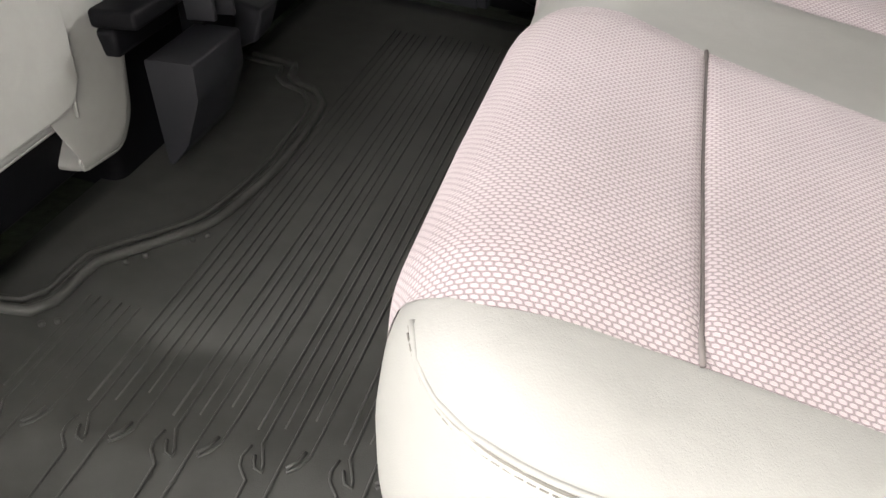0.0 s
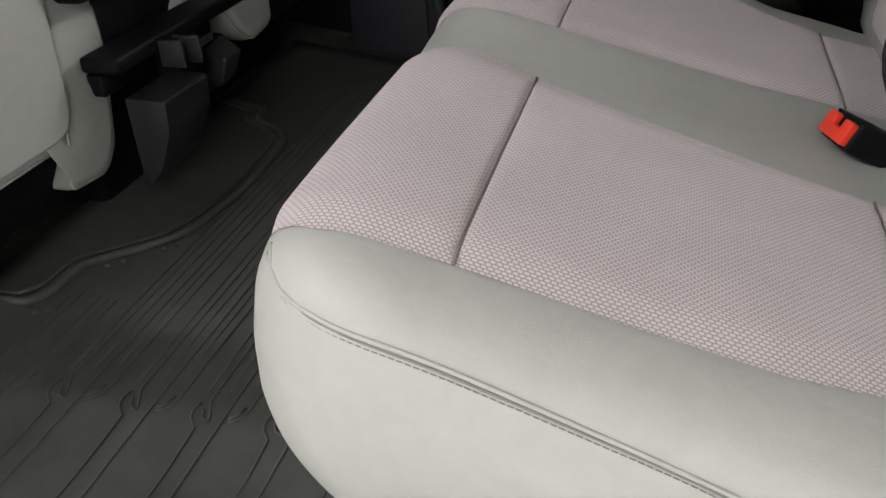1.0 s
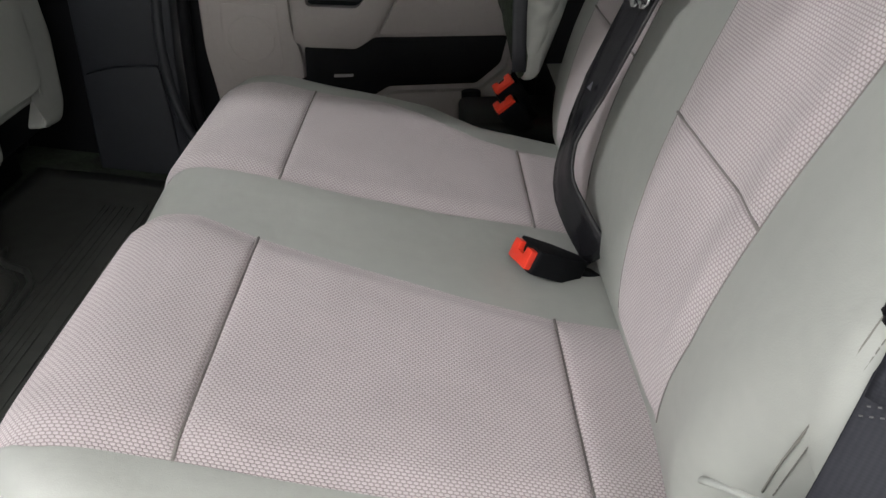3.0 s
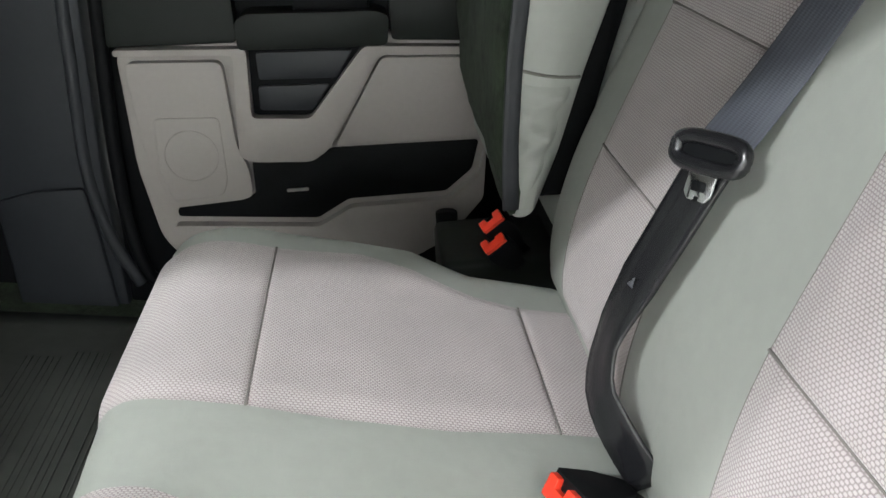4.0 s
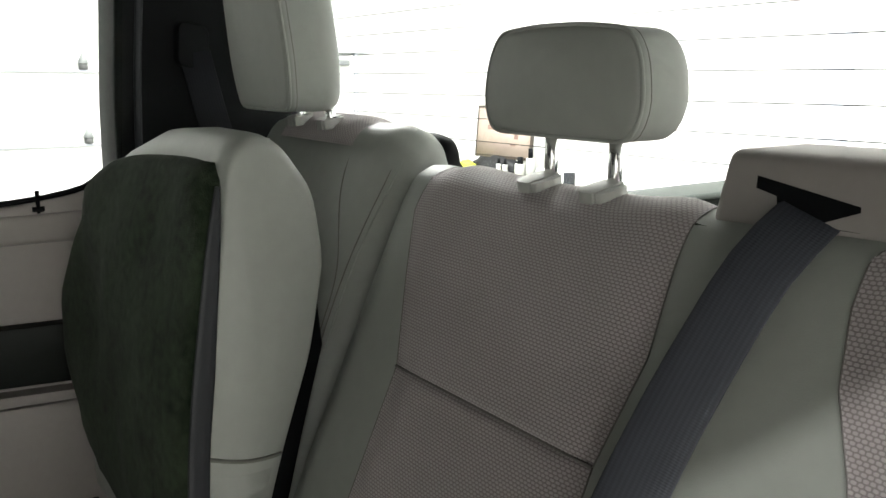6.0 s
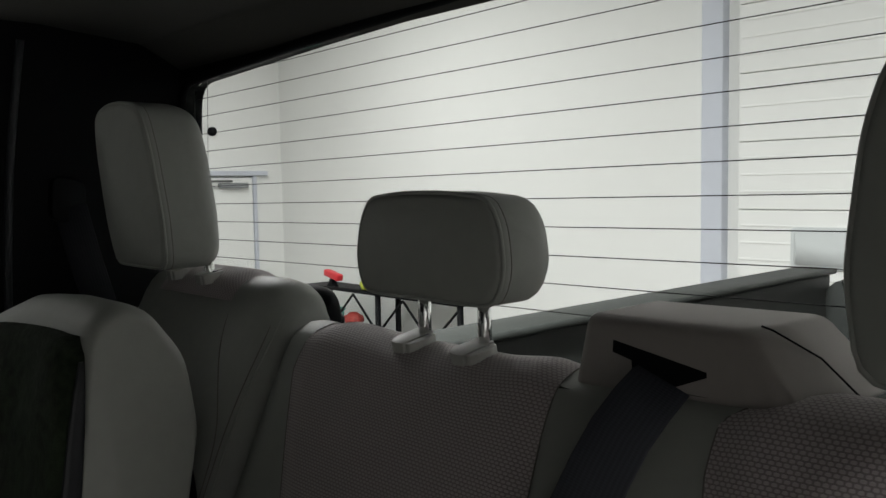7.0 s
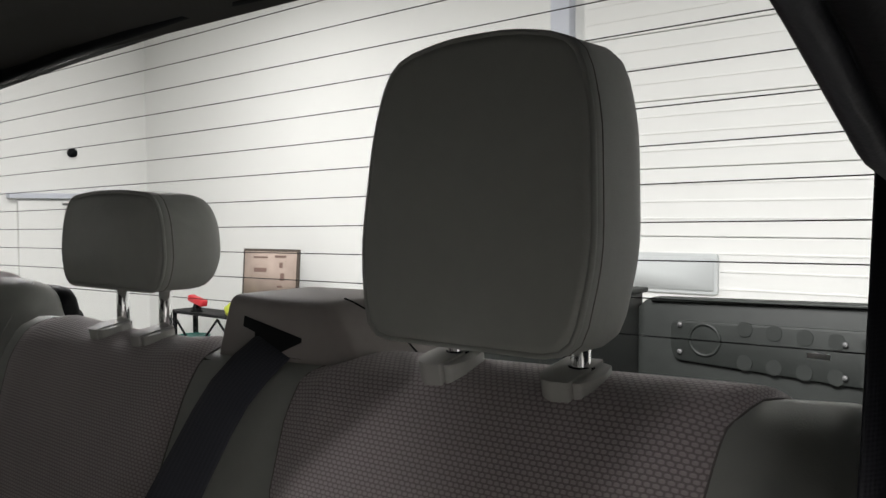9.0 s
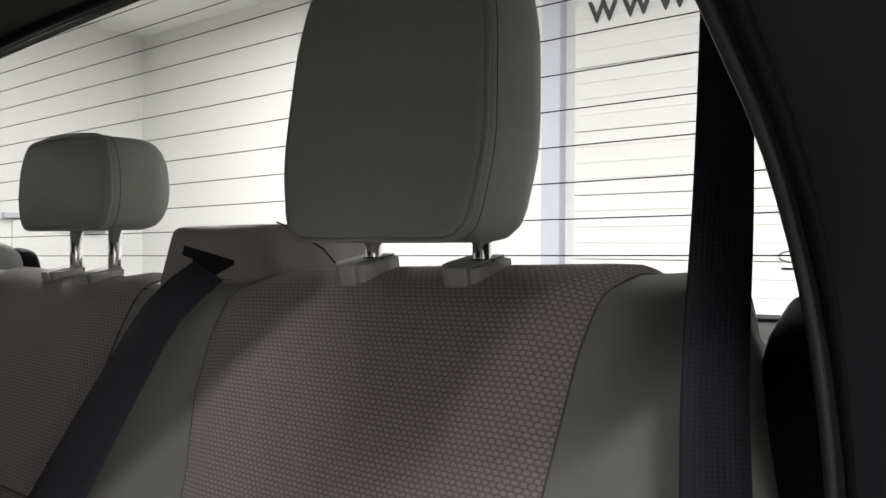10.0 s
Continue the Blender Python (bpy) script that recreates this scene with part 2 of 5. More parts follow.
def rounded(poly, r, seg=4):
    """A polygon of pairs with its corners rounded."""
    out = []
    n = len(poly)
    for i in range(n):
        p, a, b = np.array(poly[i], float), np.array(poly[i - 1], float), np.array(poly[(i + 1) % n], float)
        u, v = a - p, b - p
        lu, lv = np.linalg.norm(u), np.linalg.norm(v)
        rr = min(r, lu * 0.45, lv * 0.45)
        s, e = p + u / lu * rr, p + v / lv * rr
        for k in range(seg + 1):
            t = k / seg
            out.append(tuple((1 - t) ** 2 * s + 2 * t * (1 - t) * p + t * t * e))
    return out


def tube(pts, r, sides=8, closed=False, bm=None, flat=1.0):
    b = bm or bmesh.new()
    P = [Vector(p) for p in pts]
    n = len(P)
    rings = []
    ref = Vector((0.13, 0.21, 0.97))
    for i in range(n):
        a, c = P[i - 1] if (i or closed) else P[0], P[(i + 1) % n] if (i < n - 1 or closed) else P[-1]
        d = (c - a).normalized()
        u = d.cross(ref).normalized()
        v = d.cross(u)
        rings.append([b.verts.new(P[i] + (u * math.cos(q) + v * math.sin(q) * flat) * r) for q in [2 * math.pi * k / sides for k in range(sides)]])
    for i in range(n if closed else n - 1):
        A, B = rings[i], rings[(i + 1) % n]
        for k in range(sides):
            b.faces.new((A[k], A[(k + 1) % sides], B[(k + 1) % sides], B[k]))
    if not closed:
        b.faces.new(rings[0][::-1])
        b.faces.new(rings[-1])
    return b


def ribbon(pts, normals, half, thick, bm=None):
    """A strap: a centre line with a face normal at each point, its half width and thickness."""
    b = bm or bmesh.new()
    P = [Vector(p) for p in pts]
    rings = []
    for i, p in enumerate(P):
        d = (P[min(i + 1, len(P) - 1)] - P[max(i - 1, 0)]).normalized()
        n = Vector(normals[i] if isinstance(normals, list) else normals)
        s = d.cross(n).normalized()
        n = s.cross(d).normalized()
        h = half[i] if isinstance(half, list) else half
        e = thick / 2
        rings.append([b.verts.new(p + s * a + n * c) for a, c in ((-h, 0), (-h + e, -e), (-h * 0.3, -e * 0.8), (h * 0.3, -e * 0.8), (h - e, -e), (h, 0), (h - e, e), (h * 0.3, e * 0.8), (-h * 0.3, e * 0.8), (-h + e, e))])
    m = len(rings[0])
    uvl = b.loops.layers.uv.verify()
    run = [0.0]
    for p, q in zip(P, P[1:]):
        run.append(run[-1] + (q - p).length)
    wid = half if not isinstance(half, list) else half[0]
    across = [wid * c for c in (-1, -0.98, -0.3, 0.3, 0.98, 1, 0.98, 0.3, -0.3, -0.98)]
    for i in range(len(rings) - 1):
        for k in range(m):
            f = b.faces.new((rings[i][k], rings[i][(k + 1) % m], rings[i + 1][(k + 1) % m], rings[i + 1][k]))
            for lp, q in zip(f.loops, ((across[k], run[i]), (across[(k + 1) % m], run[i]), (across[(k + 1) % m], run[i + 1]), (across[k], run[i + 1]))):
                lp[uvl].uv = q
    b.faces.new(rings[0][::-1])
    b.faces.new(rings[-1])
    return b


def pad(loop, y0, y1, r0, r1, place, step=0.04, bulge=0.008, squash=1.0, squash_b=None):
    """A stuffed body: a closed loop of pairs drawn from y0 to y1, both ends rounded. place(a, b, y) gives the point."""
    b = bmesh.new()
    K = 8
    st = [(y0 + r0 * (1 - math.cos(math.pi / 2 * k / K)), r0 * (1 - math.sin(math.pi / 2 * k / K))) for k in range(K + 1)]
    m = max(2, int((y1 - r1 - y0 - r0) / step))
    st += [(y0 + r0 + (y1 - r1 - y0 - r0) * k / m, 0.0) for k in range(1, m)]
    st += [(y1 - r1 * (1 - math.cos(math.pi / 2 * k / K)), r1 * (1 - math.sin(math.pi / 2 * k / K))) for k in range(K, -1, -1)]
    A0, A1 = min(p[0] for p in loop), max(p[0] for p in loop)
    B0, B1 = min(p[1] for p in loop), max(p[1] for p in loop)
    ca, cb, wa, wb = (A0 + A1) / 2, (B0 + B1) / 2, A1 - A0, B1 - B0
    rings = []
    for y, d in st:
        fa, fb, ft = 1 - 2 * d * squash / wa, 1 - 2 * d * squash / wb, 1 - 2 * d * (squash if squash_b is None else squash_b) / wb
        rings.append([b.verts.new(place(ca + (p[0] - ca) * fa, cb + (p[1] - cb) * (ft if p[1] > cb else fb), y)) for p in loop])
    n = len(loop)
    for A, B in zip(rings, rings[1:]):
        for k in range(n):
            b.faces.new((A[k], A[(k + 1) % n], B[(k + 1) % n], B[k]))
    out = (rings[-1][0].co - rings[0][0].co).normalized()
    for ring, sgn in ((rings[0], -1), (rings[-1], 1)):
        lp = [v.co.copy() for v in ring]
        c = sum(lp, Vector()) / n
        prev = ring
        for f, h in ((0.8, 0.45), (0.5, 0.8), (0.2, 1.0)):
            cur = [b.verts.new(c + (p - c) * f + out * sgn * bulge * h) for p in lp]
            for k in range(n):
                b.faces.new((prev[k], prev[(k + 1) % n], cur[(k + 1) % n], cur[k]))
            prev = cur
        b.faces.new(prev)
    bmesh.ops.recalc_face_normals(b, faces=b.faces[:])
    return b


def drape(bm, pts, way, lift=0.0, step=0.008, reach=0.5):
    """A smooth line through rough points, laid on a body's surface along a direction."""
    tree = BVHTree.FromBMesh(bm)
    w = Vector(way).normalized()
    out = []
    for p in spline(pts, step):
        hit, nor, _, _ = tree.ray_cast(Vector(p) - w * reach, w)
        if hit is not None:
            out.append(hit + (nor if nor.dot(w) < 0 else -nor) * lift)
    return out


def laid(bm, pts, lift=0.0, step=0.008):
    """A smooth line through rough points, pulled onto the nearest place of a body's surface."""
    tree = BVHTree.FromBMesh(bm)
    out = []
    for p in spline(pts, step):
        at, nor, _, _ = tree.find_nearest(Vector(p))
        out.append(at + nor * lift)
    for _ in range(12):
        out = out[:1] + [(a + b * 2 + c) / 4 for a, b, c in zip(out, out[1:], out[2:])] + out[-1:]
    return out


def loft(lower, upper, bev=0.0, seg=3):
    """A closed body between two loops of points, one above the other."""
    b = bmesh.new()
    lo = [b.verts.new(p) for p in lower]
    hi = [b.verts.new(p) for p in upper]
    b.faces.new(lo)
    b.faces.new(hi[::-1])
    n = len(lower)
    for i in range(n):
        b.faces.new((lo[i], lo[(i + 1) % n], hi[(i + 1) % n], hi[i]))
    bmesh.ops.recalc_face_normals(b, faces=b.faces[:])
    if bev:
        bmesh.ops.bevel(b, geom=b.edges[:], offset=bev, segments=seg, affect="EDGES", profile=0.5, clamp_overlap=True)
    return b


def panel(surf, s0, s1, ya, yb, lift=0.007, edge=0.0008, soft=0.016, step=0.01, turn=False):
    """A stuffed cloth panel over surf(s, y) -> (point, normal), between s0 and s1 along the profile and y from ya(s) to yb(s).
    It swells from its sewn edges. UVs are in metres."""
    b = bmesh.new()
    uvl = b.loops.layers.uv.new("uv")
    ns = max(4, int((s1 - s0) / step))
    w = abs(yb((s0 + s1) / 2) - ya((s0 + s1) / 2))
    ny = max(4, int(w / step))

    def ease(d):
        t = min(1, max(0, d / soft))
        return math.sqrt(1 - (1 - t) ** 2)

    ss = sorted(set([s0 + (s1 - s0) * k / ns for k in range(ns + 1)] + [s0 + 0.003, s0 + 0.007, s1 - 0.003, s1 - 0.007]))
    V, U = [], []
    for s in ss:
        row, ru = [], []
        a, c = ya(s), yb(s)
        sg = 1 if c > a else -1
        ys = sorted(set([a + (c - a) * k / ny for k in range(ny + 1)] + [a + sg * 0.003, a + sg * 0.007, c - sg * 0.003, c - sg * 0.007]))
        for y in ys:
            p, n = surf(s, y)
            side = min(1.0, min(abs(y - a), abs(c - y)) / 0.035)
            h = edge + lift * min(ease(s - s0), ease(s1 - s)) * (side * side * (3 - 2 * side))
            row.append(b.verts.new(p + n * h))
            ru.append((s, y) if turn else (y, s))
        V.append(row)
        U.append(ru)
    for i in range(len(V) - 1):
        for j in range(len(V[i]) - 1):
            f = b.faces.new((V[i][j], V[i][j + 1], V[i + 1][j + 1], V[i + 1][j]))
            for lp, q in zip(f.loops, (U[i][j], U[i][j + 1], U[i + 1][j + 1], U[i + 1][j])):
                lp[uvl].uv = q
    return b


def lerp_table(tab):
    """A function that runs straight between the pairs of a table."""
    xs, ys = [p[0] for p in tab], [p[1] for p in tab]
    return lambda s: float(np.interp(s, xs, ys))


def stitches(pts, length=0.006, gap=0.003, r=0.0006, bm=None):
    """A row of short threads along a line."""
    b = bm or bmesh.new()
    P = [Vector(p) for p in pts]
    cum = [0.0]
    for a, c in zip(P, P[1:]):
        cum.append(cum[-1] + (c - a).length)
    xs, ys, zs = [p.x for p in P], [p.y for p in P], [p.z for p in P]

    def at(s):
        return Vector((np.interp(s, cum, xs), np.interp(s, cum, ys), np.interp(s, cum, zs)))
    s = 0.0
    while s + length < cum[-1]:
        a, c = at(s), at(s + length)
        d = (c - a).normalized()
        u = d.cross(Vector((0.1, 0.2, 0.97))).normalized() * r
        v = d.cross(u).normalized() * r
        q = [b.verts.new(p + e) for p in (a, c) for e in (u, v, -u, -v)]
        for k in range(4):
            b.faces.new((q[k], q[(k + 1) % 4], q[4 + (k + 1) % 4], q[4 + k]))
        s += length + gap
    return b

# ---- the garage round the truck ----
X0, X1, Y0, Y1 = -7.0, 5.2, -6.5, 8.2
solo("ground", box(X0, X1, Y0, Y1, GROUND - 0.1, GROUND), CONCRETE, "smooth grey concrete garage floor", "floor", kind="structure", smooth=False)
# the west wall is out of view and darkened to send back less light
for nm, b4 in (("wall_east", (X1, X1 + 0.2, Y0 - 0.2, Y1 + 0.2)), ("wall_west", (X0 - 0.2, X0, Y0 - 0.2, Y1 + 0.2)), ("wall_north", (X0, X1, Y1, Y1 + 0.2)), ("wall_south", (X0, X1, Y0 - 0.2, Y0))):
    solo(nm, box(*b4, GROUND, CEIL), WHITE if nm != "wall_west" else GREYWALL, "plain white painted garage wall" if nm != "wall_west" else "unseen garage wall darkened to cut bounced light", "wall", kind="structure", smooth=False)
solo("ceiling", box(X0 - 0.2, X1 + 0.2, Y0 - 0.2, Y1 + 0.2, CEIL, CEIL + 0.2), WHITE, "plain white garage ceiling", "ceiling", kind="structure", smooth=False)
GLOW = emit_mat("lamp_diffuser", (1.0, 0.97, 0.92), 3.0)
# bodies for the lamps out of view, the added fill ones too
for lx, ly, watts, wide, deep in LAMPS:
    fx = thing("unseen_ceiling_light", "unseen long white strip light assumed under the garage ceiling", "ceiling light", "garage ceiling lights")
    part("housing", box(-wide / 2 - 0.05, wide / 2 + 0.05, -deep / 2 - 0.05, deep / 2 + 0.05, -0.03, 0.10, 0.01), WHITE, fx)
    part("diffuser", box(-wide / 2, wide / 2, -deep / 2, deep / 2, -0.036, -0.032), GLOW, fx, "glowing white diffuser")
    fx.matrix_basis = pose(lx, ly, CEIL - 0.10)

# sectional garage door in the rear wall, with ribs, a window and letters
gd = thing("garage_door", "white ribbed sectional garage door with a small window", "garage door", kind="structure")
for k in range(8):
    z = GROUND + 0.02 + k * 0.46
    lim = min(z + 0.455, CEIL - 0.25)
    part("door_section", box(X1 - 0.05, X1 - 0.002, -3.0, 2.30, z, lim, 0.006), WHITE, gd, smooth=False)
    for j in range(1, 4):
        if z + j * 0.115 < lim:
            part("rib", box(X1 - 0.056, X1 - 0.049, -2.98, 2.28, z + j * 0.115, z + j * 0.115 + 0.012, 0.002), WHITE, gd, smooth=False)
FROST = mat("frosted_pane", (0.55, 0.57, 0.57), 0.75, vary=0.05, bump=0)
part("door_window", prism(rounded([(1.30, 0.53), (1.92, 0.53), (1.92, 0.80), (1.30, 0.80)], 0.03), X1 - 0.075, X1 - 0.05, "x", 0.004), FROST, gd, "pale window frame")
part("window_pane", prism(rounded([(1.325, 0.555), (1.895, 0.555), (1.895, 0.775), (1.325, 0.775)], 0.02), X1 - 0.082, X1 - 0.075, "x"), FROST, gd, "frosted grey pane")
solo("column", box(X1 - 0.09, X1 - 0.001, 2.40, 2.56, GROUND, CEIL, 0.004), GREYBLUE, "flat blue-grey strip of the door frame", "column", kind="structure")
INK = mat("dark_paint", (0.05, 0.05, 0.055), 0.6, vary=0.1, bump=0)
txt = bpy.data.curves.new("sign_letters", "FONT")
txt.body, txt.size, txt.extrude, txt.space_character = "www", 0.34, 0.003, 1.1
txt_ob = new("sign_letters", txt)
dg = bpy.context.evaluated_depsgraph_get()
tm = bpy.data.meshes.new_from_object(txt_ob.evaluated_get(dg))
bpy.data.objects.remove(txt_ob)
tm.materials.append(INK)
sign = tagged(new("sign_letters", tm), "dark letters www painted on the garage door", "lettering")
sign.matrix_basis = pose(X1 - 0.06, 2.19, 2.60, 90, 0, -90)

# wall door with its closer
wd = thing("door_1", "white wall door with a door closer under the lintel", "door", kind="structure")
DYW = Y1


part("door_leaf", box(3.70, 4.77, DYW - 0.05, DYW - 0.002, GROUND, 1.24, 0.004), WHITE, wd, smooth=False)
part("lintel", box(3.60, 4.96, DYW - 0.09, DYW - 0.001, 1.265, 1.32, 0.006), GREYBLUE, wd, "pale grey lintel", smooth=False)
part("door_jamb", box(4.775, 4.82, DYW - 0.07, DYW - 0.001, GROUND, 1.262, 0.004), GREYBLUE, wd, smooth=False)
part("closer_arm", box(4.12, 4.46, DYW - 0.16, DYW - 0.135, 1.19, 1.215, 0.004), EDGEGREY, wd, "dark closer arm")
part("door_closer", box(4.33, 4.68, DYW - 0.13, DYW - 0.05, 1.125, 1.185, 0.01), mat("grey_metal", (0.3, 0.31, 0.32), 0.4, 0.6), wd, "grey metal door closer")
solo("wall_sensor", moved(tube([(0, 0, 0), (0.05, 0, 0)], 0.05, 14), pose(4.30, Y1 - 0.04, 1.766, 0, 0, 90)), BLACK, "small round black sensor on the wall", "sensor")

# bench by the wall, with things on it
tbl = thing("work_table", "dark narrow work table on trussed steel legs", "table")
TX0, TX1, TY0, TY1, TZ = 4.60, 4.93, 4.50, 6.84, 0.11
part("tabletop", box(TX0, TX1, TY0, TY1, TZ - 0.03, TZ, 0.006), BLACK, tbl)
for yy in (TY0 + 0.04, (TY0 + TY1) / 2, TY1 - 0.04):
    for xx in (TX0 + 0.04, TX1 - 0.04):
        part("leg", box(xx - 0.02, xx + 0.02, yy - 0.02, yy + 0.02, GROUND, TZ - 0.03), BLACK, tbl)
for k in range(6):
    a, c = TY0 + 0.04 + k * 0.38, TY0 + 0.04 + (k + 1) * 0.38
    part("brace", tube([(TX0 + 0.04, a, TZ - 0.05), (TX0 + 0.04, c, TZ - 0.40)] if k % 2 == 0 else [(TX0 + 0.04, a, TZ - 0.40), (TX0 + 0.04, c, TZ - 0.05)], 0.012, 6), BLACK, tbl)
fr = thing("picture_frame", "brown framed paper notice standing on the table", "picture frame")
part("frame", prism([(-0.35, 0), (0.35, 0), (0.35, 0.48), (-0.35, 0.48)], -0.012, 0.012, "x", 0.003), mat("dark_frame", (0.06, 0.045, 0.035), 0.5), fr)
part("paper", prism([(-0.325, 0.025), (0.325, 0.025), (0.325, 0.455), (-0.325, 0.455)], -0.016, -0.012, "x"), mat("aged_paper", (0.42, 0.33, 0.28), 0.8, noise_scale=8, vary=0.2), fr, "pinkish paper")
PRINT = mat("faded_print", (0.2, 0.13, 0.11), 0.9, vary=0.2)
for py, pz, pw, ph in ((-0.13, 0.41, 0.07, 0.02), (-0.14, 0.33, 0.02, 0.05), (-0.16, 0.22, 0.025, 0.07), (-0.13, 0.13, 0.03, 0.02), (0.12, 0.40, 0.09, 0.015), (0.12, 0.28, 0.08, 0.04)):
    part("printed_bar", box(-0.0185, -0.0165, py - pw, py + pw, pz - ph / 2, pz + ph / 2), PRINT, fr, "faded printed bar", smooth=False)
fr.matrix_basis = pose(4.80, 5.46, 0.275, 0, 5, 8)
for xx, yy, hh, rr, cc in ((4.68, 5.37, 0.18, 0.025, (0.6, 0.6, 0.6)), (4.68, 5.28, 0.18, 0.025, (0.6, 0.6, 0.6)), (4.66, 5.05, 0.22, 0.05, (0.6, 0.6, 0.55)), (4.70, 4.96, 0.30, 0.04, (0.55, 0.55, 0.52))):
    bt = thing("bottle", "small pale plastic bottle standing on the table", "bottle", "bottles on the table")
    part("body", tube([(0, 0, 0), (0, 0, hh * 0.7), (0, 0, hh * 0.72)], rr, 12), mat("bottle_plastic", cc, 0.35), bt)
    part("cap", tube([(0, 0, hh * 0.72), (0, 0, hh)], rr * 0.55, 10), BLACK, bt, "dark cap")
    bt.matrix_basis = pose(xx, yy, TZ)


def crumpled(name, label, category, colour, x, y, z, sx, sy, sz, seed):
    bm = bmesh.new()
    bmesh.ops.create_icosphere(bm, subdivisions=3, radius=1)
    for v in bm.verts:
        v.co *= 1 + 0.35 * noise.noise(v.co * 2.3 + Vector((seed, 0, 0)))
        v.co.z = max(v.co.z, -0.75)
    bmesh.ops.scale(bm, vec=(sx, sy, sz), verts=bm.verts)
    moved(bm, pose(x, y, z + sz * 0.75))
    solo(name, bm, mat(name + "_dye", colour, 0.7, noise_scale=30, vary=0.3), label, category)


crumpled("cleaning_cloth", "crumpled yellow cloth lying on the table edge", "cloth", (0.55, 0.56, 0.16), 4.65, 5.27, TZ, 0.04, 0.15, 0.025, 0)
crumpled("cleaning_cloth", "crumpled yellow-green cloth in a heap on the table", "cloth", (0.5, 0.55, 0.05), 4.66, 5.82, TZ, 0.06, 0.12, 0.07, 5)
crumpled("tool_bag", "black crumpled bag lying on the table", "bag", (0.012, 0.012, 0.014), 4.80, 5.50, TZ, 0.10, 0.34, 0.10, 9)
tool = thing("red_tool", "red plastic tool on a black foot on the table", "tool")
part("foot", prism(rounded([(-0.07, 0.0), (0.07, 0.0), (0.03, 0.035), (0.0, 0.10), (-0.03, 0.10), (-0.03, 0.03)], 0.008, 3), -0.03, 0.03, "x", 0.004), BLACK, tool, "black foot")
part("body", moved(box(-0.04, 0.04, -0.13, 0.11, 0.0, 0.065, 0.012), pose(0, 0, 0.085, 12, 0, 0)), mat("red_shell", (0.6, 0.03, 0.04), 0.4), tool, "red plastic body")
tool.matrix_basis = pose(4.66, 6.43, TZ)
basket = thing("storage_basket", "white perforated plastic basket standing on the table", "basket")
part("wall", box(4.66, 4.82, 4.50, 4.84, TZ, TZ + 0.14, 0.008), WHITE, basket)
for iy in range(7):
    for iz in range(3):
        part("hole", box(4.657, 4.661, 4.525 + 0.045 * iy, 4.540 + 0.045 * iy, TZ + 0.025 + 0.04 * iz, TZ + 0.04 + 0.04 * iz), DARKGREY, basket, "dark slot", smooth=False)
solo("charger_box", box(4.64, 4.72, 4.42, 4.485, TZ, TZ + 0.14, 0.006), DARKGREY, "small charcoal plastic box standing on the table end", "box")
bucket = thing("green_bucket", "teal plastic bucket standing under the table", "bucket")
BH = 0.80
part("body", tube([(4.72, 6.58, GROUND), (4.72, 6.58, GROUND + BH)], 0.15, 20), mat("teal_plastic", (0.03, 0.22, 0.18), 0.4), bucket)
part("rim", tube([(4.72 + 0.155 * math.cos(q), 6.58 + 0.155 * math.sin(q), GROUND + BH) for q in [k * math.pi / 12 for k in range(24)]], 0.012, 6, True), mat("teal_plastic_rim", (0.03, 0.22, 0.18), 0.4), bucket)
solo("storage_bin", box(4.62, 4.9, 5.95, 6.36, GROUND, -0.27, 0.02), DARKGREY, "charcoal plastic bin standing under the table", "bin")
crumpled("cleaning_rag", "crumpled red rag on the bin", "cloth", (0.32, 0.04, 0.03), 4.72, 6.16, -0.27, 0.09, 0.11, 0.075, 3)

# wall rails with hooks, seen through the door window
HOOK = mat("hook_grey", (0.3, 0.31, 0.31), 0.5)
for k in range(5):
    rail = thing("wall_rail", "thin grey rail with small hooks on the white wall", "rail", "wall rails")
    part("bar", box(-3.4, 0.9, DYW - 0.06, DYW - 0.001, -0.012, 0.012, 0.004), GREYBLUE, rail)
    for j in range(4):
        b = bmesh.new()
        bmesh.ops.create_cone(b, cap_ends=True, segments=14, radius1=0.052, radius2=0.006, depth=0.11)
        bmesh.ops.translate(b, vec=(-1.72 + 0.95 * j, DYW - 0.06, 0.125), verts=b.verts)
        hook = part("hook", b, HOOK, rail, "grey pointed hook")
        part("foot", tube([(-1.72 + 0.95 * j, DYW - 0.06, 0.012), (-1.72 + 0.95 * j, DYW - 0.06, 0.07)], 0.042, 12), EDGEGREY, hook, "dark hook foot")
    rail.matrix_basis = pose(1.60, 0, -0.375 + 0.705 * k)

# ---- truck: cab shell ----
CY = 0.07


def floor_z(x):
    return 0.07 - 0.15 * (x + 0.75)


solo("cab_floor", prism([(-1.9, floor_z(-1.9) - 0.012), (0.1, floor_z(0.1) - 0.012), (0.45, floor_z(0.1) - 0.012), (0.45, -0.14), (-1.9, -0.14)], CY - 0.92, CY + 0.82, "y"), CARPET,
     "black carpeted floor of the truck cab", "floor", kind="structure", smooth=False)
solo("headliner", prism([(-1.9, 1.36), (0.2, 1.36), (0.36, 1.345), (0.445, 1.30), (0.46, 1.46), (-1.9, 1.46)], -0.72, 0.86, "y", 0.006), LINER, "dark cloth headliner", "ceiling", kind="structure")


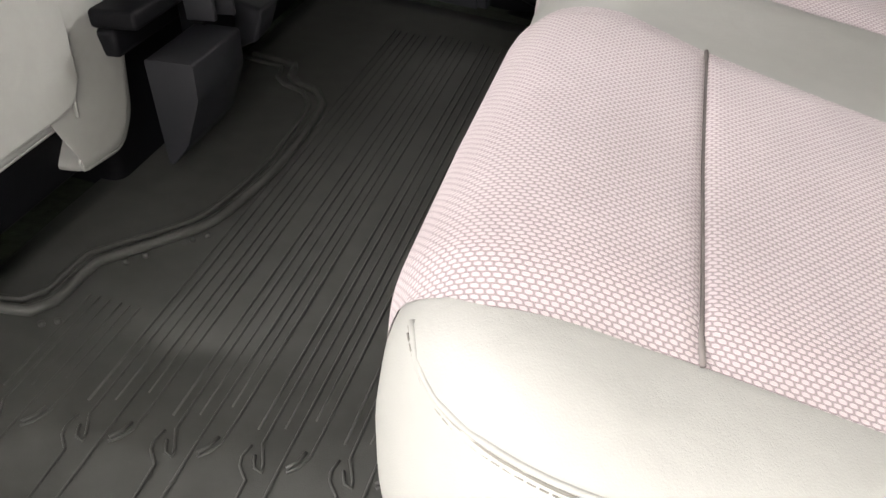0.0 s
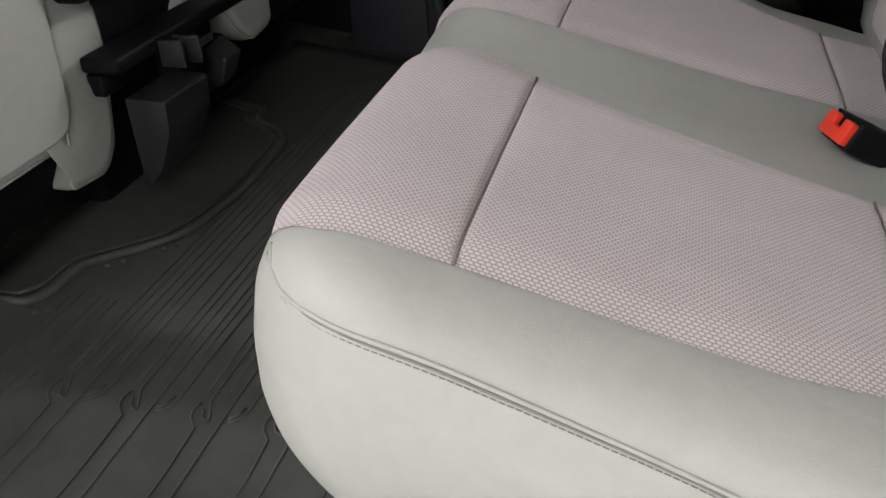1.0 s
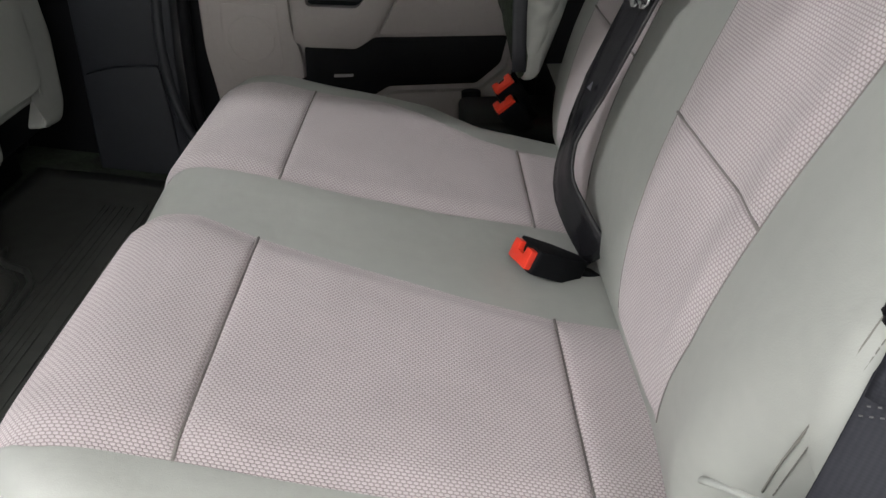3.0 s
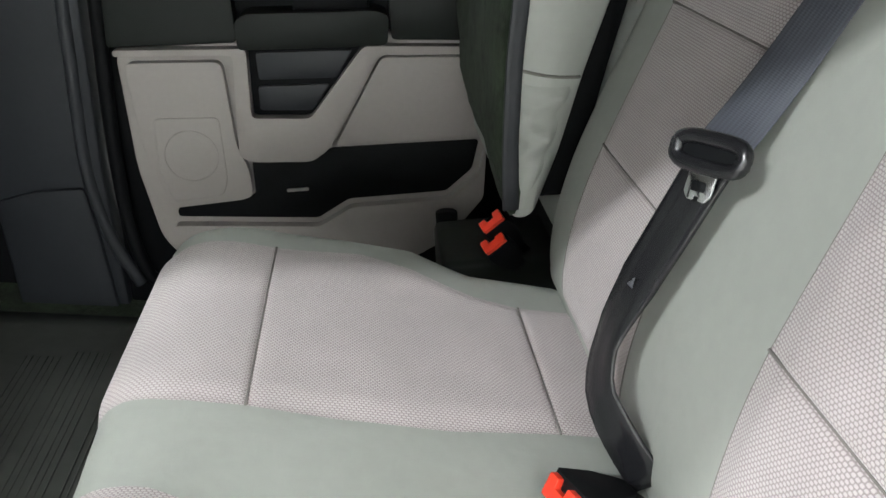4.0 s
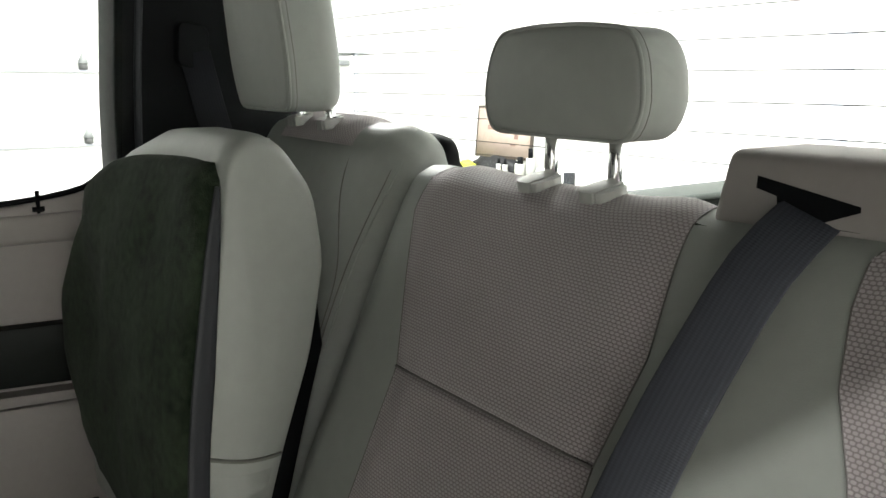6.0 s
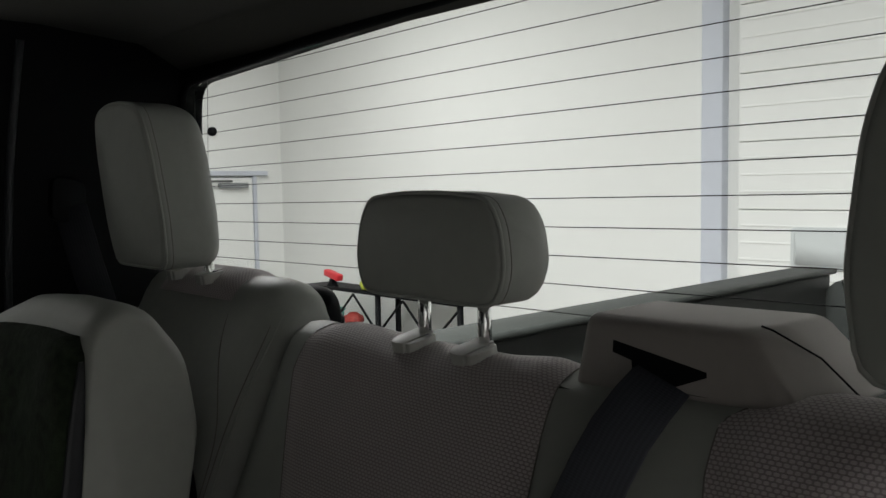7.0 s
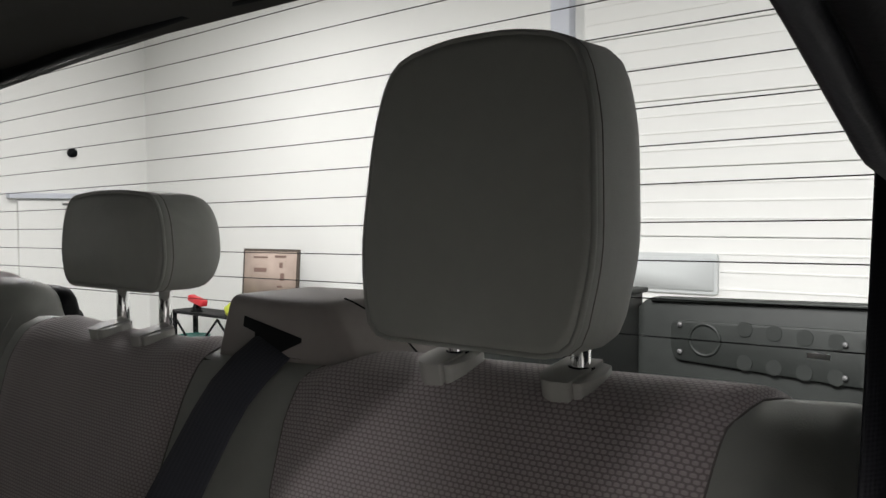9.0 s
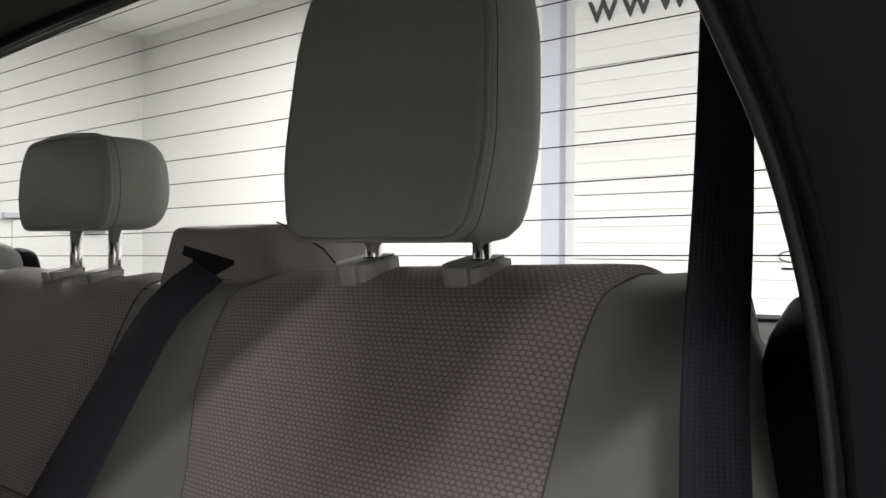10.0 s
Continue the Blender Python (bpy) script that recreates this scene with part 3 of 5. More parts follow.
def ring_frame(x0, x1, outer, inner):
    b = bmesh.new()
    n = len(outer)
    vo = [[b.verts.new((x, p[0], p[1])) for p in outer] for x in (x0, x1)]
    vi = [[b.verts.new((x, p[0], p[1])) for p in inner] for x in (x0, x1)]
    for k in range(n):
        j = (k + 1) % n
        b.faces.new((vo[0][k], vo[0][j], vi[0][j], vi[0][k]))
        b.faces.new((vo[1][k], vi[1][k], vi[1][j], vo[1][j]))
        b.faces.new((vi[0][k], vi[0][j], vi[1][j], vi[1][k]))
        b.faces.new((vo[0][k], vo[1][k], vo[1][j], vo[0][j]))
    return b


WIN = spline(rounded([(-0.715, 0.90), (0.862, 0.90), (0.838, 1.285), (0.45, 1.304), (0.07, 1.318), (-0.31, 1.304), (-0.69, 1.285)], 0.045, 6), 0.2, True)
WOUT = [(CY + (p[0] - CY) * 1.16, 0.95 + (p[1] - 0.95) * 1.5 if p[1] > 0.95 else 0.95 + (p[1] - 0.95) * 12) for p in WIN]
solo("wall_rear", ring_frame(0.43, 0.47, WOUT, WIN), BLACK, "black rear wall of the cab round its window", "wall", kind="structure", smooth=False)
glass, gnt, gb = nodes_of("window_glass")
gb.inputs["Base Color"].default_value = (0.93, 0.96, 0.95, 1)
gb.inputs["Roughness"].default_value = 0.0
gb.inputs["Transmission Weight"].default_value = 1.0
gb.inputs["IOR"].default_value = 1.0 + 0.12
gb.inputs["Specular IOR Level"].default_value = 0.25
rw = thing("window_1", "wide rear window with thin heating wires", "window", kind="structure")
pane = part("pane", prism(WIN, 0.452, 0.456, "x"), glass, rw, "clear glass pane", smooth=False)
pane.visible_shadow = False
for k in range(12):
    part("heating_wire", tube([(0.449, y, 1.2985 - 0.0299 * k - 0.0115 * (y + 0.13)) for y in np.linspace(-0.66, 0.82, 19)], 0.00055, 5), BLACK, rw)
for y0 in (0.835, 0.788):
    part("bus_wire", tube([(0.449, y0 - 0.010 + 0.02 * q, 1.29 - 0.30 * q) for q in (0, 0.5, 1)], 0.0005, 5), EDGEGREY, rw, "thin grey contact wire")
DECAL = mat("etched_grey", (0.55, 0.56, 0.56), 0.7, vary=0.05, bump=0)
part("etched_mark", box(0.4500, 0.4515, -0.609, -0.594, 0.9685, 0.9722), DECAL, rw, "small etched bar", smooth=False)
part("etched_mark", tube([(0.4508, -0.656 + 0.0100 * math.cos(q), 0.9748 + 0.0040 * math.sin(q)) for q in [k * math.pi / 12 for k in range(24)]], 0.0006, 5, True), DECAL, rw, "small etched oval")
part("etched_mark", box(0.4500, 0.4515, -0.663, -0.648, 0.9655, 0.9672), DECAL, rw, "small etched bar", smooth=False)
part("window_seal", tube([(0.43, p[0], p[1]) for p in WIN], 0.008, 8, True), BLACK, rw, "black rubber seal")

# closing panels of the cab in front and on the near side
# unseen wall, added full height to keep windscreen light off the headrests
solo("front_light_blocker", box(-2.0, -1.9, -0.76, 0.90, -0.14, 1.36), BLACK, "unseen plain black wall blocking light at the cab front", "wall", kind="structure", smooth=False)
solo("wall_near_front", box(-1.9, -1.0, -0.82, -0.74, -0.14, 0.60), BLACK, "closed front door trim below its window", "wall", kind="structure", smooth=False)
solo("trim_near_quarter", prism([(0.10, -0.14), (0.46, -0.14), (0.46, 0.955), (0.375, 0.955), (0.335, 0.935), (0.31, 0.88), (0.29, 0.70), (0.23, 0.50), (0.14, 0.40)], -0.764, -0.672, "y", 0.018, 4), BLACK, "black inner trim beside the rear seat", "trim", kind="structure")
solo("wall_near_quarter", prism([(0.16, -0.14), (0.47, -0.14), (0.47, 1.0), (0.345, 0.965), (0.41, 0.86), (0.432, 0.74), (0.44, 0.5), (0.20, 0.36)], -0.86, -0.766, "y", 0.01), BLACK, "black quarter trim behind the rear seat", "wall", kind="structure")
solo("wall_far_front", box(-1.9, -0.92, 0.88, 0.96, -0.14, 0.80), BLACK, "far front door trim below its window", "wall", kind="structure", smooth=False)
solo("roof_rail", prism([(-1.9, 1.30), (0.05, 1.30), (0.15, 1.25), (0.46, 1.22), (0.46, 1.46), (-1.9, 1.46)], -0.745, -0.70, "y", 0.012), LINER, "dark trimmed roof rail over the door opening", "trim", kind="structure")
solo("sill", box(-0.80, 0.22, -0.82, -0.74, -0.14, 0.0, 0.015), BLACK, "black door sill", "trim", kind="structure")

# near rear pillar with its edge
PILLAR = mat("pillar_plastic", (0.019, 0.021, 0.026), 0.6, noise_scale=80, vary=0.1, bump=0.3, bump_scale=900, bump_dist=0.0005, spec=0.3)
pil = thing("pillar_trim", "dark moulded rear pillar trim beside the window", "trim", kind="structure")
EDGE = [(-0.16, 1.145), (-0.10, 1.115), (-0.047, 1.095), (-0.011, 1.081), (0.04, 1.074), (0.08, 1.063), (0.116, 1.042), (0.157, 1.013), (0.198, 0.966), (0.225, 0.915), (0.245, 0.84), (0.255, 0.70), (0.26, 0.50)]
part("panel", prism([(p[0], p[1]) for p in spline(EDGE, 0.02)] + [(0.47, 0.50), (0.47, 1.44), (-0.12, 1.44)], -0.81, -0.733, "y", 0.010, 3), PILLAR, pil, "charcoal moulded plastic")
# edge tube paler than the panel, so the highlight is in its colour
part("edge", tube([(p[0] + 0.001, -0.736, p[1]) for p in spline(EDGE, 0.02)], 0.003, 8), DARKGREY, pil, "trim edge in paler grey for its highlight")
part("seal", tube([(p[0] + 0.004, -0.744, p[1] - 0.003) for p in spline(EDGE, 0.02)], 0.004, 8), BLACK, pil, "black rubber seal")

# ---- rear bench, larger part ----
CUSH = spline([(0.085, 0.325), (0.06, 0.335), (0.0, 0.35), (-0.16, 0.39), (-0.325, 0.431), (-0.395, 0.45), (-0.44, 0.449), (-0.468, 0.428), (-0.48, 0.39), (-0.481, 0.34),
               (-0.468, 0.28), (-0.435, 0.225), (-0.38, 0.185), (-0.27, 0.16), (-0.1, 0.15), (0.06, 0.15), (0.1, 0.18), (0.105, 0.28)], 0.012, True)


def profile_surf(loop, place):
    """surf(s, y) along the loop from its first point, for panels."""
    P = [np.array(p) for p in loop]
    cum = [0.0]
    for a, c in zip(P, P[1:]):
        cum.append(cum[-1] + float(np.linalg.norm(c - a)))
    X, Z = [p[0] for p in P], [p[1] for p in P]

    def surf(s, y):
        a, c = np.interp(s, cum, X), np.interp(s, cum, Z)
        e = 0.008
        t = np.array((np.interp(s + e, cum, X) - np.interp(s - e, cum, X), np.interp(s + e, cum, Z) - np.interp(s - e, cum, Z)))
        t = t / (np.linalg.norm(t) + 1e-9)
        n = (t[1], -t[0])
        p0 = place(a, c, y)
        p1 = place(a + n[0] * 0.01, c + n[1] * 0.01, y)
        return p0, (p1 - p0).normalized()
    return surf, cum, X


def cushion_place(a, c, y):
    """The middle seat sits a little higher, the far back corner is drawn in, and the surface is lightly uneven."""
    mid = max(0.0, min(1.0, (y + 0.22) / 0.08))
    up = max(0.0, min(1.0, (c - 0.25) / 0.15))
    rise = 0.010 * mid * up
    if y > 0.1:
        k = (y - 0.1) / 0.225
        y = y - 0.065 * k * max(0.0, min(1.0, (a + 0.14) / 0.08)) - 0.03 * k * max(0.0, min(1.0, (-0.36 - a) / 0.1))
    if y < -0.45:
        a = a + 0.004 * min(1.0, (-0.45 - y) / 0.14) * max(0.0, min(1.0, (c - 0.32) / 0.1)) * max(0.0, min(1.0, (-0.25 - a) / 0.15))
    if y < -0.61:
        a = a + 0.024 * ((-0.61 - y) / 0.09) ** 1.5 * max(0.1, min(1.0, (c - 0.31) / 0.12)) * max(0.0, min(1.0, (-0.25 - a) / 0.15))
    rise += 0.003 * noise.noise(Vector((a * 7, y * 7, 2.0))) * up
    return Vector((a, y, c + rise))


CA0, CA1, CB0, CB1 = min(p[0] for p in CUSH), max(p[0] for p in CUSH), min(p[1] for p in CUSH), max(p[1] for p in CUSH)


def cushion_round(a, c, y):
    """The cushion's surface with its rounded outer end."""
    d, r = 0.0, 0.085
    if y < -0.700 + r:
        d = r * (1 - math.sqrt(max(0.0, 1 - ((-0.700 + r - y) / r) ** 2)))
    ca, cb = (CA0 + CA1) / 2, (CB0 + CB1) / 2
    return cushion_place(ca + (a - ca) * (1 - 2 * d / (CA1 - CA0)), cb + (c - cb) * (1 - 2 * d / (CB1 - CB0)), y)


surf_c, cum_c, xs_c = profile_surf(CUSH, cushion_round)


def s_at_x(x):
    for s, a in zip(cum_c, xs_c):
        if a <= x:
            return s
    return cum_c[-1]


SB, SA = s_at_x(0.003), s_at_x(-0.325)
bench = thing("rear_bench_seat", "light grey vinyl rear bench seat with woven mauve-grey cloth panels", "car seat")
cbm = pad(CUSH, -0.700, 0.325, 0.085, 0.06, cushion_place, bulge=0.012)
bmesh.ops.recalc_face_normals(cbm, faces=cbm.faces[:])
PIPE = laid(cbm, [(-0.452, -0.628, 0.432), (-0.445, -0.644, 0.422), (-0.434, -0.658, 0.417), (-0.417, -0.67, 0.415), (-0.386, -0.684, 0.411), (-0.335, -0.69, 0.402), (-0.264, -0.693, 0.380), (-0.174, -0.698, 0.351),
                  (-0.087, -0.704, 0.320), (-0.02, -0.704, 0.295), (0.04, -0.699, 0.270)], 0.0005, 0.006)
GROOVE = laid(cbm, [p + Vector((0.001, -0.0015, -0.003)) for p in PIPE], 0.0003)
SEWN = laid(cbm, [p + Vector((0.002, -0.003, -0.0060)) for p in PIPE], 0.0006)
DROP = drape(cbm, [(-0.045, 0, 0.285), (-0.048, 0, 0.25), (-0.058, 0, 0.21)], (0, 1, 0), 0.0, reach=1.5)
cushion = part("cushion", cbm, VINYL, bench, "light grey vinyl cushion")
part("piping", tube(PIPE, 0.0019, 8), VINYL, cushion, "raised vinyl seam")
part("groove", tube(GROOVE, 0.0011, 6), THREAD, cushion, "dark groove under the seam")
part("stitching", stitches(SEWN, length=0.0042, gap=0.0016, r=0.0006), THREAD, cushion, "grey-green stitching")
part("side_seam", tube(DROP, 0.0016, 6), THREAD, cushion, "sewn side seam")
NEAR_A = lerp_table([(0, -0.592), (SB, -0.613), (SB + 0.1, -0.629), (SA, -0.6265), (s_at_x(-0.38), -0.629), (s_at_x(-0.415), -0.630), (s_at_x(-0.439), -0.625), (s_at_x(-0.439) + 0.018, -0.620), (s_at_x(-0.439) + 0.04, -0.61), (SA + 0.4, -0.60)])
NEAR_B = lerp_table([(0, -0.325), (SB, -0.329), (s_at_x(-0.1), -0.314), (s_at_x(-0.2), -0.296), (SA, -0.272), (s_at_x(-0.395), -0.248), (SA + 0.3, -0.235)])
MID_A = lerp_table([(0, -0.11), (SB, -0.118), (s_at_x(-0.11), -0.135), (s_at_x(-0.225), -0.136), (SA, -0.129), (s_at_x(-0.39), -0.136), (s_at_x(-0.46), -0.126), (SA + 0.3, -0.12)])
MID_B = lerp_table([(0, 0.19), (SB, 0.176), (s_at_x(-0.085), 0.205), (s_at_x(-0.2), 0.246), (SA, 0.232), (SA + 0.3, 0.225)])
for ya, yb in ((NEAR_A, NEAR_B), (MID_A, MID_B)):
    for a, c in ((0.0, SB), (SB, SA), (SA, SA + 0.30)):
        part("cloth_panel", panel(surf_c, a, c, ya, yb, turn=True), CLOTH, cushion, "woven mauve-grey cloth")
    for a in (SB, SA):
        part("seam", tube([surf_c(a, y)[0] + surf_c(a, y)[1] * 0.0016 for y in np.linspace(ya(a), yb(a), 20)], 0.0016, 6), SEAMDARK, cushion, "dark sewn seam")

# backrests
BO, BU, BN = Vector((0.042, 0, 0.40)), Vector((0.41, 0, 0.912)).normalized(), Vector((-0.912, 0, 0.41)).normalized()


def back_place(d, h, y):
    """The seat back, its outer bottom corner cut short above the hinge and its top rising a little outwards."""
    h += float(np.interp(y, [-0.75, -0.712, -0.70, -0.69, -0.675, -0.655], [0.145, 0.15, 0.125, 0.085, 0.04, 0.0])) * max(0.0, min(1.0, (0.22 - h) / 0.27))
    d += float(np.interp(y, [-0.76, -0.72, -0.66, -0.58, -0.50], [0.022, 0.030, 0.029, 0.014, 0.0])) * float(np.interp(h, [0.0, 0.22, 0.5, 0.6], [1.0, 1.0, 0.25, 0.0])) * max(0.0, min(1.0, (d + 0.12) / 0.10))
    p = BO + BU * h + BN * d
    if -0.13 < y < 0.30:
        p = p - Vector((0, 0, 1)) * (0.010 * float(np.interp(y, [-0.13, -0.08, -0.02, 0.12, 0.20, 0.30], [0, 0.35, 1, 1, 0.5, 0])) * max(0.0, min(1.0, (h - 0.52) / 0.08)))
    if y < -0.15:
        p = p + Vector((0, 0, 1)) * (0.03 * (-0.15 - y) * max(0.0, min(1.0, (h - 0.40) / 0.18)))
    if y < -0.60:
        y += (0.03 * max(0.0, min(1.0, (h - 0.25) / 0.35)) + 0.06 * float(np.interp(h, [0.40, 0.44, 0.49, 0.53], [0, 0.2, 0.8, 1.0]))) * (-0.60 - y) / 0.15
    return Vector((p.x, y, p.z))


BACK = spline([(-0.06, -0.05), (-0.045, -0.03), (-0.03, 0.0), (-0.012, 0.06), (0.0, 0.14), (0.003, 0.22), (0.003, 0.3), (0.002, 0.5), (0.0, 0.57), (-0.008, 0.598), (-0.025, 0.614), (-0.06, 0.621),
               (-0.10, 0.60), (-0.12, 0.57), (-0.12, 0.3), (-0.12, 0.0), (-0.105, -0.05)], 0.012, True)
BA0, BA1, BB0, BB1 = min(p[0] for p in BACK), max(p[0] for p in BACK), min(p[1] for p in BACK), max(p[1] for p in BACK)


def back_round(d, h, y):
    """The backrest's surface with its rounded outer end."""
    r, y0 = 0.026, -0.752
    k = r * (1 - math.sqrt(max(0.0, 1 - min(1.0, (y0 + r - y) / r) ** 2))) if y < y0 + r else 0.0
    ca, cb = (BA0 + BA1) / 2, (BB0 + BB1) / 2
    return back_place(ca + (d - ca) * (1 - 2 * k * 0.55 / (BA1 - BA0)), cb + (h - cb) * (1 - 2 * k * (0.12 if h > cb else 0.55) / (BB1 - BB0)), y)


surf_b0, cum_b, hs_b = profile_surf(BACK, back_round)


def surf_b(s, y):
    p, n = surf_b0(s, y)
    return p, (n if n.dot(BN + BU * 0.6) > 0 else -n)


def s_at_h(h):
    for s, q in zip(cum_b, BACK):
        if q[1] >= h:
            return s
    return cum_b[-1]


S0, H1, H2, HT = s_at_h(-0.02), s_at_h(0.193), s_at_h(0.382), s_at_h(0.60) + 0.085
bbm = pad(BACK, -0.752, 0.305, 0.026, 0.05, back_place, bulge=0.012, squash=0.55, squash_b=0.12)
bmesh.ops.recalc_face_normals(bbm, faces=bbm.faces[:])
BP = laid(bbm, [(0.075, -0.711, 0.459), (0.079, -0.720, 0.497), (0.088, -0.736, 0.554), (0.101, -0.739, 0.596), (0.115, -0.737, 0.629), (0.137, -0.730, 0.671), (0.170, -0.725, 0.740)], 0.0003)
BP2 = laid(bbm, [p + Vector((0.004, -0.0065, 0.0)) for p in BP], 0.0006)
LIPLINE = laid(bbm, [(0.048, -0.672, 0.440), (0.050, -0.682, 0.447), (0.066, -0.703, 0.450), (0.091, -0.717, 0.446), (0.115, -0.73, 0.444)], 0.002)
backrest = part("backrest", bbm, VINYL, bench, "light grey vinyl backrest")
part("bottom_lip", tube(LIPLINE, 0.0042, 10, flat=0.7), VINYL, backrest, "rolled vinyl edge above the hinge")
part("groove", tube(BP, 0.0009, 6), THREAD, backrest, "thin sewn groove")
part("stitching", stitches(BP2, length=0.0042, gap=0.0016, r=0.0006), THREAD, backrest, "grey-green stitching")
TOP = s_at_h(0.598)
N_A = lerp_table([(S0, -0.525), (s_at_h(0.03), -0.542), (s_at_h(0.08), -0.561), (s_at_h(0.13), -0.568), (H1, -0.573), (s_at_h(0.45), -0.594), (s_at_h(0.55), -0.595), (s_at_h(0.59), -0.599), (TOP, -0.603), (TOP + 0.014, -0.612), (TOP + 0.028, -0.625), (TOP + 0.045, -0.645), (HT, -0.67)])
N_B = lerp_table([(S0, -0.335), (H1, -0.306), (s_at_h(0.40), -0.293), (s_at_h(0.44), -0.284), (s_at_h(0.50), -0.259), (s_at_h(0.54), -0.25), (s_at_h(0.58), -0.25), (TOP, -0.257), (TOP + 0.02, -0.276), (HT, -0.295)])
M_A = lerp_table([(S0, -0.10), (H1, -0.098), (H2, -0.098), (s_at_h(0.47), -0.113), (s_at_h(0.55), -0.108), (HT, -0.10)])
M_B = lerp_table([(S0, 0.181), (H1, 0.181), (H2, 0.181), (s_at_h(0.47), 0.222), (s_at_h(0.545), 0.25), (s_at_h(0.59), 0.25), (HT, 0.235)])
for ya, yb in ((N_A, N_B), (M_A, M_B)):
    for a, c in ((S0, H1), (H1, H2), (H2, HT)):
        part("cloth_panel", panel(surf_b, a, c, ya, yb), CLOTH, backrest, "woven mauve-grey cloth")
        for side in (ya, yb):
            part("seam", tube([surf_b(q, side(q))[0] + surf_b(q, side(q))[1] * 0.0006 for q in np.linspace(a, c, max(4, int((c - a) / 0.01)))], 0.0007, 5), SEAMDARK, backrest, "dark sewn seam")
    for a in (H1, H2):
        part("seam", tube([surf_b(a, y)[0] + surf_b(a, y)[1] * 0.0016 for y in np.linspace(ya(a), yb(a), 20)], 0.0016, 6), SEAMDARK, backrest, "dark sewn seam")

single = thing("single_rear_seat", "light grey vinyl single rear seat with its cushion folded up", "car seat")
fbm = pad(BACK, 0.330, 0.745, 0.07, 0.06, lambda a, c, y: back_place(a - 0.006, c + 0.044, y), bulge=0.012, squash=0.6)
FP = laid(fbm, [(0.203, 0.352, 0.723), (0.231, 0.355, 0.788), (0.252, 0.355, 0.834), (0.277, 0.351, 0.883), (0.314, 0.345, 0.946), (0.335, 0.352, 0.972), (0.352, 0.370, 0.985)], 0.0003)
FP2 = laid(fbm, [p + Vector((-0.004, 0.007, 0.0)) for p in FP], 0.0002)
FP3 = laid(fbm, [(0.205, 0.366, 0.74), (0.235, 0.372, 0.809), (0.251, 0.398, 0.856), (0.273, 0.432, 0.904), (0.295, 0.442, 0.950), (0.32, 0.44, 0.985)], 0.0002)
far_back = part("backrest", fbm, VINYL, single, "light grey vinyl backrest")
part("piping", tube(FP, 0.0018, 8), VINYL, far_back, "raised vinyl seam")
for line in (FP2, FP3):
    part("seam", tube(line, 0.0008, 6), SEAMDARK, far_back, "dark sewn seam")
part("cloth_panel", panel(lambda s, y: (surf_b(s, y)[0] - BN * 0.006 + BU * 0.044, surf_b(s, y)[1]), s_at_h(0.57), HT, lambda s: 0.445, lambda s: 0.66, turn=True), CLOTH, far_back, "woven mauve-grey cloth")
part("shell", pad(BACK, 0.338, 0.735, 0.05, 0.05, lambda a, c, y: back_place(a * 0.5 - 0.062, c + 0.048, y), squash=0.5), BLACK, far_back, "black back shell")

# folded cushion of the single seat
def fold_place(a, c, y):
    k = float(np.interp(y, [0.40, 0.52, 0.66, 0.74, 0.80], [1.0, 0.985, 0.925, 0.87, 0.79]))
    return Vector((a + 0.004, y - 0.008, 0.44 + (c - 0.44) * k * 1.032))


FOLD = rounded([(0.012, 0.43), (0.03, 0.43), (0.075, 0.53), (0.112, 0.64), (0.15, 0.74), (0.17, 0.84), (0.158, 0.915), (0.12, 0.965), (0.085, 0.978), (0.055, 0.958), (0.035, 0.80), (0.018, 0.66), (0.012, 0.55)], 0.02, 4)
folded = part("cushion", pad(FOLD, 0.287, 0.80, 0.028, 0.06, fold_place, bulge=0.010, squash=0.5), VINYL, single, "folded light grey vinyl cushion")
part("side_seam", tube(drape(pad(FOLD, 0.287, 0.80, 0.028, 0.06, fold_place, bulge=0.010, squash=0.5), [(0.018, 0, 0.657), (0.06, 0, 0.648), (0.108, 0, 0.642)], (0, 1, 0), 0.0, reach=1.5), 0.0025, 6), THREAD, folded, "sewn fold across the side")
fold_body = pad(FOLD, 0.287, 0.80, 0.028, 0.06, fold_place, bulge=0.010, squash=0.5)
gus_tree = BVHTree.FromBMesh(fold_body)
b = bmesh.new()
rows = []
for i in range(31):
    zz = 0.455 + 0.185 * i / 30
    lo, hi = float(np.interp(zz, [0.43, 0.55, 0.66], [0.022, 0.022, 0.028])), float(np.interp(zz, [0.43, 0.53, 0.64], [0.026, 0.066, 0.102]))
    row = []
    for j in range(17):
        xx = lo + (hi - lo) * j / 16
        at = gus_tree.ray_cast(Vector((xx, -1, zz)), Vector((0, 1, 0)))[0]
        v = (xx - 0.02) / 0.09
        edge = min(1.0, 4 * min(j, 16 - j) / 16, 5 * min(i, 30 - i) / 30)
        wave = 0.0
        for z0, slope, amp, wid in ((0.630, -0.015, 0.011, 0.009), (0.604, 0.02, 0.009, 0.008), (0.576, -0.03, 0.011, 0.010), (0.54, 0.04, 0.008, 0.012), (0.50, 0.02, 0.006, 0.012)):
            wave += amp * math.exp(-((zz - z0 - slope * v + 0.006 * noise.noise(Vector((xx * 30, z0 * 40, 1)))) / wid) ** 2)
        row.append(b.verts.new(at + Vector((0, 0.0015 - edge * (0.002 + wave), 0))))
    rows.append(row)
for i in range(30):
    for j in range(16):
        b.faces.new((rows[i][j], rows[i][j + 1], rows[i + 1][j + 1], rows[i + 1][j]))
